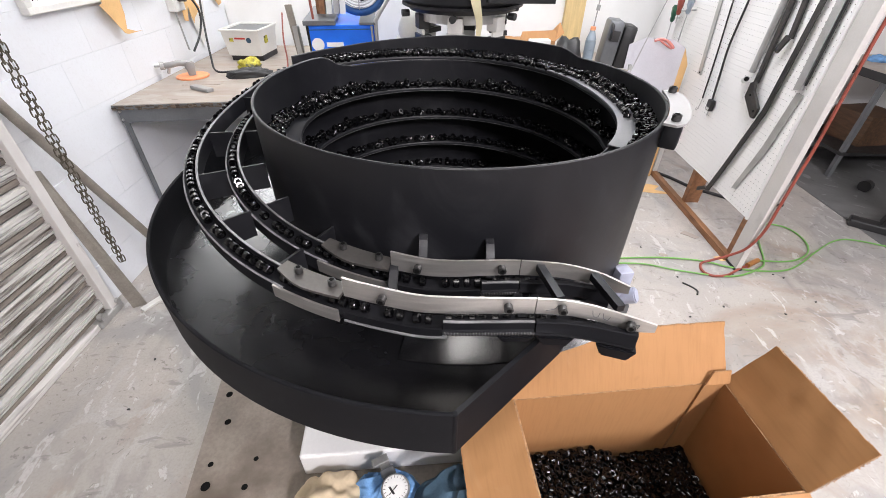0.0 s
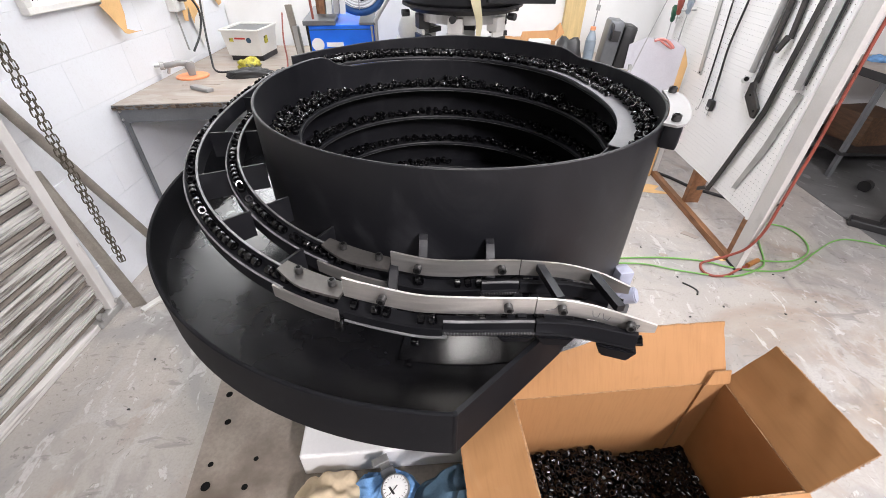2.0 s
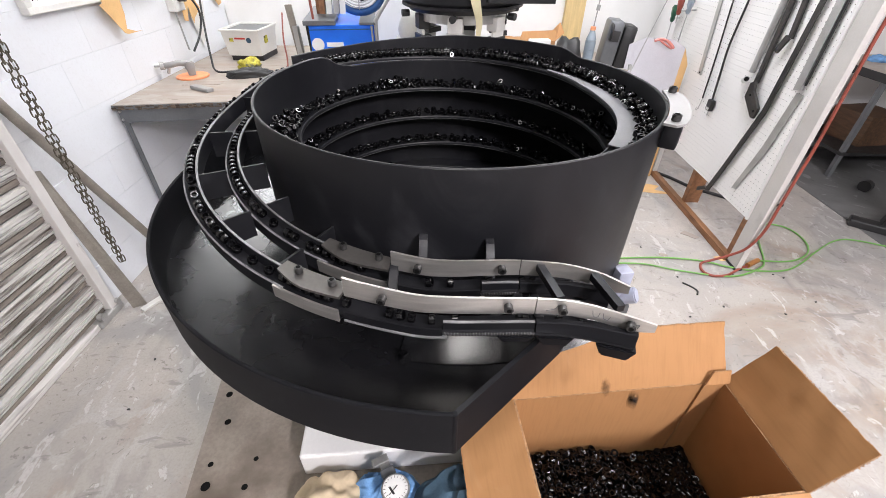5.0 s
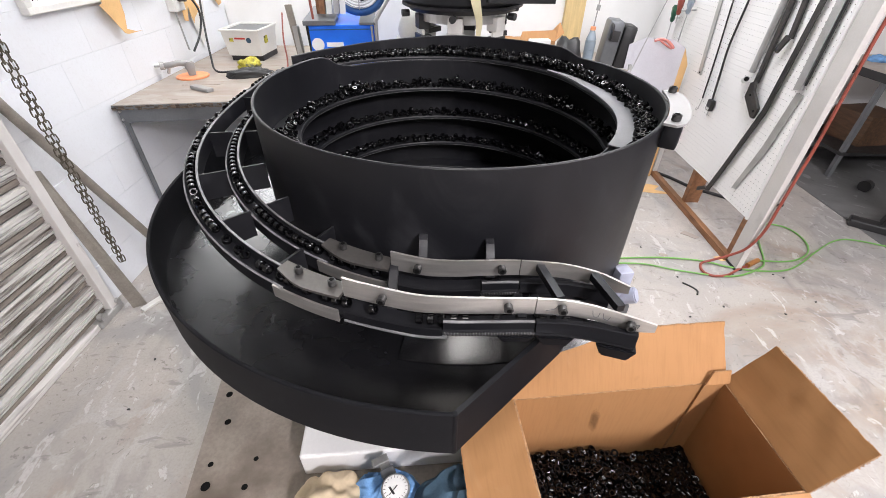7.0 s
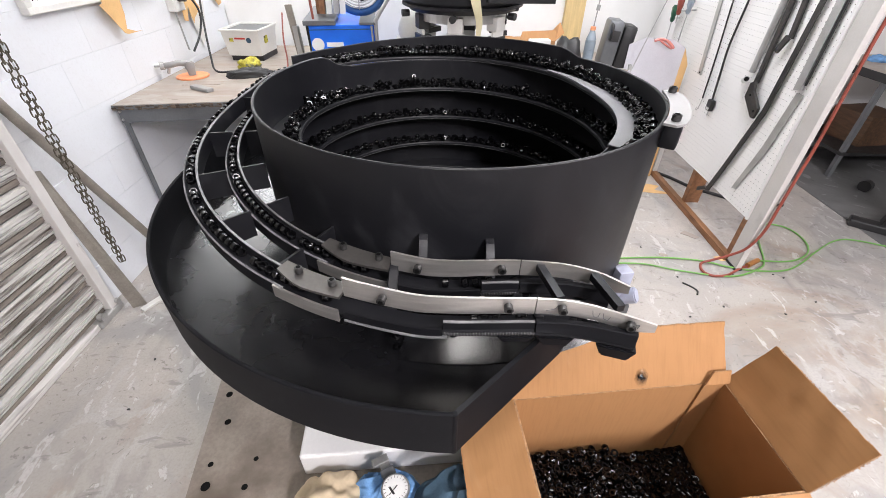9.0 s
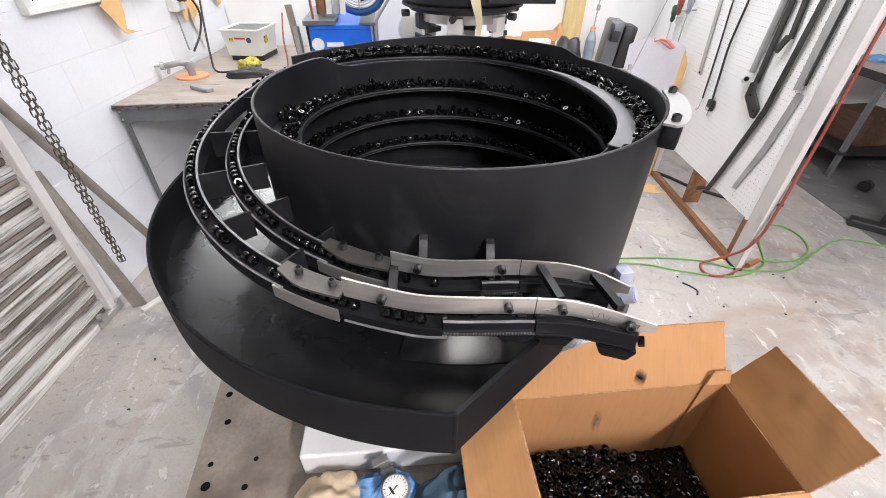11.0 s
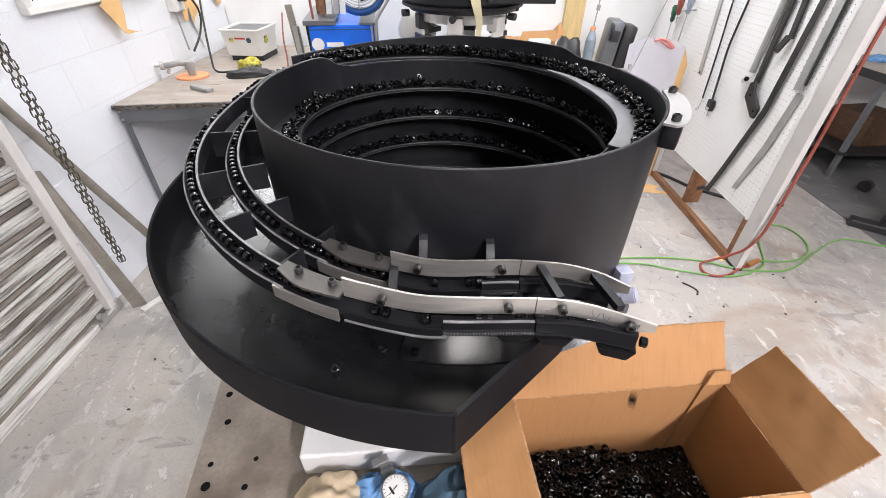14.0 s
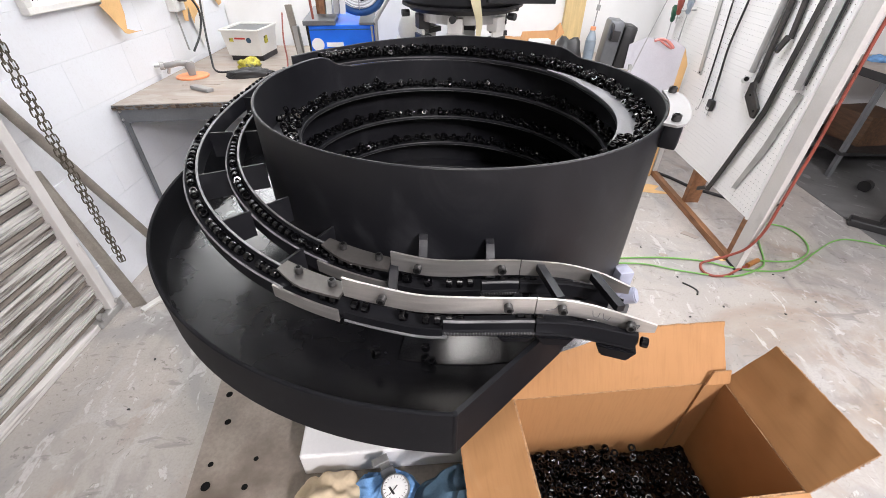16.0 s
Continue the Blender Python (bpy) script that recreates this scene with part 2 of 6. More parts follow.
glow = bpy.data.materials.new("lamp_diffuser")
glow.use_nodes = True
gb = glow.node_tree.nodes["Principled BSDF"]
gb.inputs["Emission Color"].default_value = (1.0, 0.97, 0.93, 1)
gb.inputs["Emission Strength"].default_value = 14.0
M["glow"] = glow


# ---- building helpers ----
def part(name, bm, material, parent=None, label="", smooth=None):
    me = bpy.data.meshes.new(name)
    bmesh.ops.recalc_face_normals(bm, faces=bm.faces)
    bm.to_mesh(me)
    bm.free()
    for mm in material if isinstance(material, (list, tuple)) else [material]:
        me.materials.append(M[mm])
    if smooth:
        me.shade_smooth()
        me.set_sharp_from_angle(angle=radians(smooth))
    ob = new(name, me)
    ob.parent = parent
    if label:
        ob["label"] = label
    return ob


def thing(name, label, category, at=(0, 0, 0), rz=0.0, group="", kind=""):
    ob = new(name)
    ob.matrix_world = pose(*at, 0, 0, rz)
    ob.empty_display_size = 0.05
    return tagged(ob, label, category, group, kind)


def box(bm, x0, x1, y0, y1, z0, z1, bev=0.0, m=None, mi=0):
    r = bmesh.ops.create_cube(bm, size=1.0)
    vs = r["verts"]
    t = Matrix.Translation(((x0 + x1) / 2, (y0 + y1) / 2, (z0 + z1) / 2)) @ Matrix.Diagonal((x1 - x0, y1 - y0, z1 - z0, 1))
    bmesh.ops.transform(bm, matrix=t, verts=vs)
    fs = {f for v in vs for f in v.link_faces}
    if bev:
        es = {e for v in vs for e in v.link_edges}
        q = bmesh.ops.bevel(bm, geom=list(es), offset=bev, segments=2, affect="EDGES", profile=0.5)
        vs = list({v for f in q["faces"] for v in f.verts} | {v for v in vs if v.is_valid})
        fs = {f for v in vs for f in v.link_faces}
    if m is not None:
        bmesh.ops.transform(bm, matrix=m, verts=vs)
    for f in fs:
        f.material_index = mi
    return vs


def boxed(*a, **k):
    bm = bmesh.new()
    box(bm, *a, **k)
    return bm


def cyl(bm, p0, p1, r0, r1=None, seg=16, mi=0, bev=0.0):
    p0, p1 = Vector(p0), Vector(p1)
    d = p1 - p0
    m = Matrix.Translation((p0 + p1) / 2) @ d.to_track_quat("Z", "Y").to_matrix().to_4x4()
    r = bmesh.ops.create_cone(bm, cap_ends=True, segments=seg, radius1=r0, radius2=r0 if r1 is None else r1, depth=d.length)
    vs = r["verts"]
    fs = {f for v in vs for f in v.link_faces}
    if bev:
        es = {e for f in fs if len(f.verts) > 4 for e in f.edges}
        q = bmesh.ops.bevel(bm, geom=list(es), offset=bev, segments=2, affect="EDGES")
        vs = list({v for f in q["faces"] for v in f.verts} | {v for v in vs if v.is_valid})
        fs = {f for v in vs for f in v.link_faces}
    bmesh.ops.transform(bm, matrix=m, verts=vs)
    for f in fs:
        f.material_index = mi
    return vs


def cylinder(*a, **k):
    bm = bmesh.new()
    cyl(bm, *a, **k)
    return bm


def sweep(bm, pts, prof, outs=None, closed=False, mi=0):
    """A closed profile (outward, up) drawn along points; outward lies level, to the right of the way unless given."""
    pts = [Vector(p) for p in pts]
    n, rows = len(pts), []
    for i, p in enumerate(pts):
        a, b = (pts[(i - 1) % n], pts[(i + 1) % n]) if closed else (pts[max(0, i - 1)], pts[min(n - 1, i + 1)])
        t = b - a
        o = Vector(outs[i]) if outs else Vector((t.y, -t.x, 0)).normalized()
        pr = prof(i / (n - 1)) if callable(prof) else prof
        rows.append([bm.verts.new(p + o * u + Vector((0, 0, w))) for u, w in pr])
    k = len(rows[0])
    for i in range(n if closed else n - 1):
        r0, r1 = rows[i], rows[(i + 1) % n]
        for j in range(k):
            bm.faces.new((r0[j], r0[(j + 1) % k], r1[(j + 1) % k], r1[j])).material_index = mi
    if not closed:
        bm.faces.new(rows[0][::-1]).material_index = mi
        bm.faces.new(rows[-1]).material_index = mi


def hose(bm, pts, r, seg=8, smooth=6, mi=0):
    """A round tube along a smooth line through the points."""
    pts = spline(pts, smooth)
    up, rows = None, []
    for i, p in enumerate(pts):
        t = (pts[min(len(pts) - 1, i + 1)] - pts[max(0, i - 1)]).normalized()
        if up is None:
            up = t.orthogonal().normalized()
        up = (up - t * up.dot(t)).normalized()
        s = t.cross(up)
        rows.append([bm.verts.new(p + (up * math.cos(a) + s * math.sin(a)) * r) for a in (2 * math.pi * q / seg for q in range(seg))])
    for r0, r1 in zip(rows, rows[1:]):
        for j in range(seg):
            bm.faces.new((r0[j], r0[(j + 1) % seg], r1[(j + 1) % seg], r1[j])).material_index = mi
    bm.faces.new(rows[0][::-1])
    bm.faces.new(rows[-1])


def hosed(*a, **k):
    bm = bmesh.new()
    hose(bm, *a, **k)
    return bm


def spline(pts, k):
    """Catmull-Rom through the points."""
    pts = [Vector(p) for p in pts]
    if k <= 1 or len(pts) < 3:
        return pts
    q = [2 * pts[0] - pts[1], *pts, 2 * pts[-1] - pts[-2]]
    out = []
    for i in range(1, len(q) - 2):
        a, b, c, d = q[i - 1:i + 3]
        for j in range(k):
            t = j / k
            out.append(0.5 * (2 * b + (c - a) * t + (2 * a - 5 * b + 4 * c - d) * t * t + (3 * b - a - 3 * c + d) * t ** 3))
    out.append(pts[-1])
    return out


def lerp_table(x, rows):
    for (x0, y0), (x1, y1) in zip(rows, rows[1:]):
        if x <= x1:
            return y0 + (y1 - y0) * max(0.0, min(1.0, (x - x0) / (x1 - x0)))
    return rows[-1][1]


def slab(bm, outline, z0, z1, mi=0):
    """An upright prism over a flat outline."""
    a = [bm.verts.new((x, y, z0)) for x, y in outline]
    b = [bm.verts.new((x, y, z1)) for x, y in outline]
    n = len(a)
    for i in range(n):
        bm.faces.new((a[i], a[(i + 1) % n], b[(i + 1) % n], b[i])).material_index = mi
    bm.faces.new(a[::-1]).material_index = mi
    bm.faces.new(b).material_index = mi


def sheet(bm, pts3, thick, normal, mi=0):
    """A flat piece through the corner points, thickened along the normal."""
    n = Vector(normal).normalized() * thick
    a = [bm.verts.new(Vector(p)) for p in pts3]
    b = [bm.verts.new(Vector(p) + n) for p in pts3]
    k = len(a)
    for i in range(k):
        bm.faces.new((a[i], a[(i + 1) % k], b[(i + 1) % k], b[i])).material_index = mi
    bm.faces.new(a[::-1]).material_index = mi
    bm.faces.new(b).material_index = mi


def sheeted(*a, **k):
    bm = bmesh.new()
    sheet(bm, *a, **k)
    return bm


# ---- the room ----
XL, XR, YB, YF, ZC = -1.616, 5.2, 3.5, -2.6, 3.1
floor = tagged(part("floor", boxed(XL - 0.2, XR + 0.2, YF - 0.2, YB + 2.7, -0.12, 0.0), "concrete"), "worn grey painted concrete floor with pale scuffs", "floor", kind="structure")
# ceiling out of view, its dark colour set to hold down bounced light
ceiling = tagged(part("ceiling", boxed(XL - 0.2, XR + 0.2, YF - 0.2, YB + 2.7, ZC, ZC + 0.1), "ceil"), "unseen workshop ceiling, dark to limit bounce light", "ceiling", kind="structure")
wall_left = tagged(part("wall_left", boxed(XL - 0.2, XL - 0.008, YF, YB + 0.2, 0, ZC), "mortar"), "white painted concrete block wall", "wall", kind="structure")
wall_back = tagged(part("wall_back", boxed(XL, XR, YB, YB + 0.15, 0, ZC), "white"), "white painted back wall of the workshop", "wall", kind="structure")
# two walls out of view, added grey so they bounce little light
tagged(part("wall_front", boxed(XL, XR, YF - 0.15, YF, 0, ZC), "greywall"), "unseen wall, grey to limit bounce light", "wall", kind="structure")
tagged(part("wall_right", boxed(XR, XR + 0.15, YF, YB, 0, ZC), "greywall"), "unseen wall, grey to limit bounce light", "wall", kind="structure")


def ceiling_light(x, y, watts, tint, z=ZC, width=0.28):
    hung_low = z < ZC
    t = thing("ceiling_light", "slim white strip light hung on chains over the bench" if hung_low else "long white ceiling light with a glowing diffuser", "light", (x, y, z), group="ceiling lights")
    part("housing", boxed(-width / 2 - 0.02, width / 2 + 0.02, -0.62, 0.62, -0.06, 0.0, bev=0.008), "offwhite", t)
    part("diffuser", boxed(-width / 2, width / 2, -0.6, 0.6, -0.075, -0.061, bev=0.004), "glow", t, "glowing diffuser")
    if hung_low:
        for q in (-0.5, 0.5):
            part("chain", cylinder((0, q, 0.0), (0, q, ZC - z), 0.004, seg=8), "lightsteel", t, "thin hanging chain")
    lamp = bpy.data.lights.new("ceiling_lamp", "AREA")
    lamp.shape, lamp.size, lamp.size_y, lamp.energy = "RECTANGLE", width, 1.2, watts
    lamp.color = tint
    ob = new("ceiling_lamp", lamp)
    ob.matrix_world = pose(x, y, z - 0.08)


WARM, COOL = (1.0, 0.945, 0.995), (0.90, 0.935, 1.0)
for lx, ly, watts, tint in ((1.62, -1.95, 212.0, WARM), (1.9, 0.6, 50.0, WARM), (0.08, -0.50, 5.0, WARM), (-0.55, 2.6, 12.5, COOL), (0.75, 2.4, 36.0, COOL)):
    ceiling_light(lx, ly, watts, tint)
ceiling_light(-1.40, 2.72, 7.0, COOL, 2.36, 0.10)
# ---- the bowl feeder ----
BX, BY, BR = 0.0206, 0.6868, 0.305
TOP = 1.46


def polar(r, a, z):
    return Vector((BX + r * math.cos(radians(a)), BY + r * math.sin(radians(a)), z))


def arc(r, a0, a1, z, step=3.0):
    n = max(2, int(abs(a1 - a0) / step) + 1)
    out = []
    for i in range(n):
        a = a0 + (a1 - a0) * i / (n - 1)
        out.append(polar(r(a) if callable(r) else r, a, z(a) if callable(z) else z))
    return out


def arc_outs(a0, a1, step=3.0):
    n = max(2, int(abs(a1 - a0) / step) + 1)
    return [Vector((math.cos(radians(a)), math.sin(radians(a)), 0)) for a in (a0 + (a1 - a0) * i / (n - 1) for i in range(n))]


# the helical track; angles run on: 450 is the far side of the top turn, 510 its mouth
def lip_r(a):
    return lerp_table(a, [(370, 0.25), (385, 0.256), (400, 0.272), (425, 0.289), (450, 0.303), (475, 0.305), (520, 0.305)])


def track_z(a):
    return TOP + lerp_table(a, [(-1200, -0.488), (90, -0.268), (200, -0.25), (340, -0.228), (450, -0.217), (500, -0.209), (520, -0.206)])


def wall_r(a):
    return lerp_table(a, [(330, 0.305), (370, 0.309), (385, 0.316), (400, 0.328), (425, 0.345), (450, 0.358), (520, 0.36)])


def wall_top(a):
    return TOP + lerp_table(a, [(340, -0.186), (380, -0.190), (400, -0.194), (402, -0.1925), (404, -0.189), (406, -0.185), (409, -0.182), (450, -0.181), (470, -0.185), (490, -0.189), (520, -0.188)])


def front_top(a):
    return TOP + lerp_table(a, [(136, -0.211), (139, -0.209), (141, -0.204), (144, -0.193), (147, -0.188), (151, -0.186), (400, -0.186)])


bowl = thing("bowl_feeder", "large black coated vibratory bowl feeder with curved discharge rails", "machine", (BX, BY, 0.83))


def own(ob):
    """Parts are built in world metres; this keeps them in place under the feeder."""
    ob.parent = bowl
    ob.matrix_parent_inverse = bowl.matrix_world.inverted()
    return ob


def fpart(name, bm, material, label="", smooth=40):
    return own(part(name, bm, material, None, label, smooth))


def band(r, a0, a1, z0, z1, th, step=2.0):
    """An upright curved band with a softened top edge."""
    bm = bmesh.new()
    pts = arc(r, a0, a1, z0, step)
    outs = arc_outs(a0, a1, step)
    n = len(pts)

    def prof(f):
        a = a0 + (a1 - a0) * f
        h = (z1(a) if callable(z1) else z1) - (z0(a) if callable(z0) else z0)
        e = th * 0.3
        return [(-th / 2, 0), (th / 2, 0), (th / 2, h - e), (th / 2 - e, h), (-th / 2 + e, h), (-th / 2, h - e)]
    sweep(bm, pts, prof, outs)
    for f in bm.faces:
        w = [v.co.z for v in f.verts]
        c = f.calc_center_median()
        top = z1(math.degrees(math.atan2(c.y - BY, c.x - BX)) % 360) if callable(z1) else z1
        f.material_index = 0
    bm.normal_update()
    # upward faces take the pale colour as a painted rim highlight
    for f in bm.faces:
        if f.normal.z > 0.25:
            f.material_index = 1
    return bm


TRAY_Z, TRAY_TOP, TRAY_R = 1.062, 1.124, 0.480
BOWL_Z = 0.962
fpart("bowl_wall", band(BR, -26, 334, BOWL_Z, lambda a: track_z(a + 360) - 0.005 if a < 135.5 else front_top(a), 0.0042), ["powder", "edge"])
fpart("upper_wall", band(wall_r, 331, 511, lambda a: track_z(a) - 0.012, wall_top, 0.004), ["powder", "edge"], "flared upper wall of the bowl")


def track(a0, a1, rin, rout, mi_name):
    bm = bmesh.new()
    step = 4.0
    n = max(2, int(abs(a1 - a0) / step) + 1)
    pts = arc(rin, a0, a1, track_z, step)
    outs = arc_outs(a0, a1, step)

    def prof(f):
        a = a0 + (a1 - a0) * f
        w = (rout(a) if callable(rout) else rout) - (rin(a) if callable(rin) else rin)
        return [(0.0, -0.0045), (w, -0.0045), (w, -0.003), (0.0022, -0.001), (0.0018, 0.002), (0.0004, 0.002), (-0.0004, 0.001), (-0.0004, -0.0035)]
    sweep(bm, pts, prof, outs)
    bm.normal_update()
    for f in bm.faces:
        c = f.calc_center_median()
        if f.normal.z > 0.3 and (f.normal.z < 0.995 or f.calc_area() < 0.0001):
            f.material_index = 1
    return bm


fpart("top_track", track(322, 508, lip_r, lambda a: wall_r(a) - 0.002, ""), ["powder", "edge"])
for a0 in (-38, -398, -758, -1118):
    fpart("track", track(a0, a0 + 360, 0.25, BR - 0.003, ""), ["powder", "edge"])
fpart("track_wall", band(0.252, -1118, -760, BOWL_Z + 0.004, lambda a: track_z(a) - 0.009, 0.004, 6.0), ["powder", "powder"])
bm = bmesh.new()
cyl(bm, (BX, BY, BOWL_Z - 0.006), (BX, BY, BOWL_Z + 0.004), BR + 0.001, seg=96)
cyl(bm, (BX, BY, BOWL_Z + 0.004), (BX, BY, BOWL_Z + 0.03), 0.2, 0.02, seg=48)
fpart("bowl_floor", bm, "powder")
bm = bmesh.new()
sweep(bm, arc(lip_r, 324, 408, lambda a: track_z(a) + 0.0045), lambda f: [(-0.001, -0.001), (0.034 - 0.028 * max(0, (f - 0.45) / 0.55), -0.001), (0.034 - 0.028 * max(0, (f - 0.45) / 0.55), 0.0005), (-0.001, 0.0005)], arc_outs(324, 408))
fpart("track_liner", bm, "liner", "smooth grey liner strip", 40)

# clamp that joins the two ends of the wall
ca = 325.4
cm = Matrix.Translation(polar(0.318, ca + 1.5, TOP - 0.186)) @ Matrix.Rotation(radians(ca + 1.5), 4, "Z")
clampob = fpart("clamp", boxed(-0.010, 0.011, -0.011, 0.011, -0.030, 0.0, bev=0.002, m=cm), "powder", "black clamp block")
bm = bmesh.new()
ca1 = 350.0
sweep(bm, arc(0.3075, ca - 1.5, ca1 + 2.0, TOP - 0.1855, 1.0), lambda f: [(0.0, 0.0), (0.026 - 0.010 * (2 * f - 1) ** 6, 0.0), (0.026 - 0.010 * (2 * f - 1) ** 6, 0.003), (0.0, 0.003)], arc_outs(ca - 1.5, ca1 + 2.0, 1.0))
part("clamp_plate", bm, "platesteel", clampob, "pale crescent plate along the rim")
for q, drop_z in ((ca + 1.5, 0.0), (ca1, 0.02)):
    c = polar(0.3185, q, TOP - 0.1824)
    bm = bmesh.new()
    cyl(bm, c, c + Vector((0, 0, 0.0085)), 0.0058, seg=20, bev=0.001)
    cyl(bm, c + Vector((0, 0, 0.0086)), c + Vector((0, 0, 0.0089)), 0.0034, seg=6, mi=1)
    if drop_z:
        cyl(bm, c - Vector((0, 0, 0.0235)), c - Vector((0, 0, 0.0032)), 0.003, seg=10)
    part("clamp_bolt", bm, ["bolt", "hole"], clampob, "socket-head bolt", 40)

# ---- return tray round the bowl ----
TA0, TA1 = 95, 269
bm = bmesh.new()
n = 60
inner, outer = [], []
for i in range(n + 1):
    a = TA0 + (TA1 - TA0) * i / n
    inner.append(polar(BR + 0.002, a, 0))
    outer.append(polar(TRAY_R, a, 0))
END = Vector((0.178, 0.366, 0))
outline = [(v.x, v.y) for v in outer] + [(END.x, END.y)] + [(v.x, v.y) for v in [polar(BR + 0.002, b, 0) for b in range(300, 268, -4)]] + [(v.x, v.y) for v in inner[::-1]]
slab(bm, outline, TRAY_Z - 0.004, TRAY_Z)
tray = fpart("tray", bm, "tray", "wide black return tray")
part("tray_wall", band(TRAY_R, TA0, TA1, TRAY_Z - 0.003, TRAY_TOP, 0.0045), ["traywall", "powder"], tray, smooth=40)
bm = bmesh.new()
p0, p1 = polar(TRAY_R, TA1, 0), END
t = (p1 - p0).normalized()
o = Vector((t.y, -t.x, 0)) * 0.0025
sheet(bm, [p0 - o + Vector((0, 0, TRAY_Z - 0.003)), p1 - o + Vector((0, 0, TRAY_Z - 0.003)), p1 - o + Vector((0, 0, TRAY_TOP)), p0 - o + Vector((0, 0, TRAY_TOP))], 0.005, o)
bm.normal_update()
for f in bm.faces:
    if abs(f.normal.z) > 0.6:
        f.material_index = 1
part("tray_end_wall", bm, ["traywall", "powder"], tray)
part("tray_corner", cylinder((p0.x, p0.y, TRAY_Z - 0.003), (p0.x, p0.y, TRAY_TOP + 0.0003), 0.0030, seg=16, bev=0.0008), "traywall", tray, "rounded welded corner", 60)


bm = bmesh.new()
sweep(bm, arc(BR + 0.0025, 259, 300, TRAY_Z), lambda f: [(u, w * min(1.0, 0.25 + f / 0.22)) for u, w in ((0.0, 0.0), (0.072, 0.0), (0.073, 0.0012), (0.036, 0.0165), (0.010, 0.031), (0.0, 0.033))], arc_outs(259, 300))
part("sloped_plate", bm, "tray", tray, "sloped glossy plate at the foot of the bowl", 60)


# ---- discharge rails ----
def rail_z(a):
    return TOP + lerp_table(a, [(140, -0.208), (150, -0.220), (170, -0.243), (190, -0.255), (207, -0.264), (225, -0.274), (245, -0.287), (262, -0.296), (275, -0.297)])


def rail_path(r, tail, k=3.0):
    pts = arc(lambda a: lerp_table(a, [(140, r * 0.2 + 0.335 * 0.8), (152, r), (300, r)]), 140, 268, rail_z, k)
    return spline(pts[:-1:4] + [pts[-1]] + [Vector(p) for p in tail], 6)


RO, RI = 0.404, 0.350
outer_path = rail_path(RO, [(0.046, 0.2840, 1.163), (0.089, 0.2848, 1.163), (0.117, 0.2840, 1.162), (0.143, 0.2800, 1.160), (0.171, 0.2720, 1.157), (0.188, 0.2665, 1.155)])
inner_path = rail_path(RI, [(0.040, 0.3372, 1.1650), (0.081, 0.3375, 1.1665), (0.125, 0.3330, 1.167), (0.158, 0.3240, 1.165), (0.178, 0.3130, 1.162)])


def cum(path):
    out = [0.0]
    for a, b in zip(path, path[1:]):
        out.append(out[-1] + (b - a).length)
    return out


def along(path, cl, s):
    """Place and way at s metres along a path."""
    if s <= 0:
        t = (path[1] - path[0]).normalized()
        return path[0] + t * s, t
    for i in range(1, len(cl)):
        if s <= cl[i]:
            t = path[i] - path[i - 1]
            return path[i - 1] + t * ((s - cl[i - 1]) / t.length), t.normalized()
    t = (path[-1] - path[-2]).normalized()
    return path[-1] + t * (s - cl[-1]), t


outer_cl, inner_cl = cum(outer_path), cum(inner_path)


def stretch(path, cl, s0, s1, n=24):
    return [along(path, cl, s0 + (s1 - s0) * i / n)[0] for i in range(n + 1)]


def near_angle(path, cl, a):
    """The length along the path at the bowl angle a."""
    best = min(range(len(path)), key=lambda i: abs((math.degrees(math.atan2(path[i].y - BY, path[i].x - BX)) % 360) - a))
    return cl[best]


def near_x(path, cl, x):
    """The length along the path past the front of the bowl at that x."""
    return min((abs(p.x - x), c) for p, c in zip(path, cl) if p.y < 0.4)[1]


def guide_rail(path, cl, name):
    L = cl[-1]
    sp = near_angle(path, cl, 244.6 if path is outer_path else 246.3)
    bm = bmesh.new()
    # V-shaped trough in a black bar
    trough = [(-0.009, -0.022), (0.009, -0.022), (0.010, -0.004), (0.008, -0.0035), (0.0055, -0.0065), (-0.0055, -0.0065), (-0.0075, 0.0045), (-0.0095, 0.004)]
    sweep(bm, stretch(path, cl, 0.0, sp, 70), trough)
    ob = fpart(name, bm, "powder", "black curved rail", 35)
    bm = bmesh.new()
    lip = [(-0.0102, 0.0035), (-0.0074, 0.004), (-0.0074, 0.0055), (-0.0102, 0.005)]
    sweep(bm, stretch(path, cl, 0.02, sp, 70), lip)
    part("rail_edge", bm, "edge", ob, "thin bright edge")
    bm = bmesh.new()
    sweep(bm, stretch(path, cl, 0.02, sp, 70), [(0.0102, -0.004), (0.0085, -0.0032), (0.0085, -0.0022), (0.0105, -0.003)])
    part("rail_edge", bm, "edge", ob)
    return ob, sp


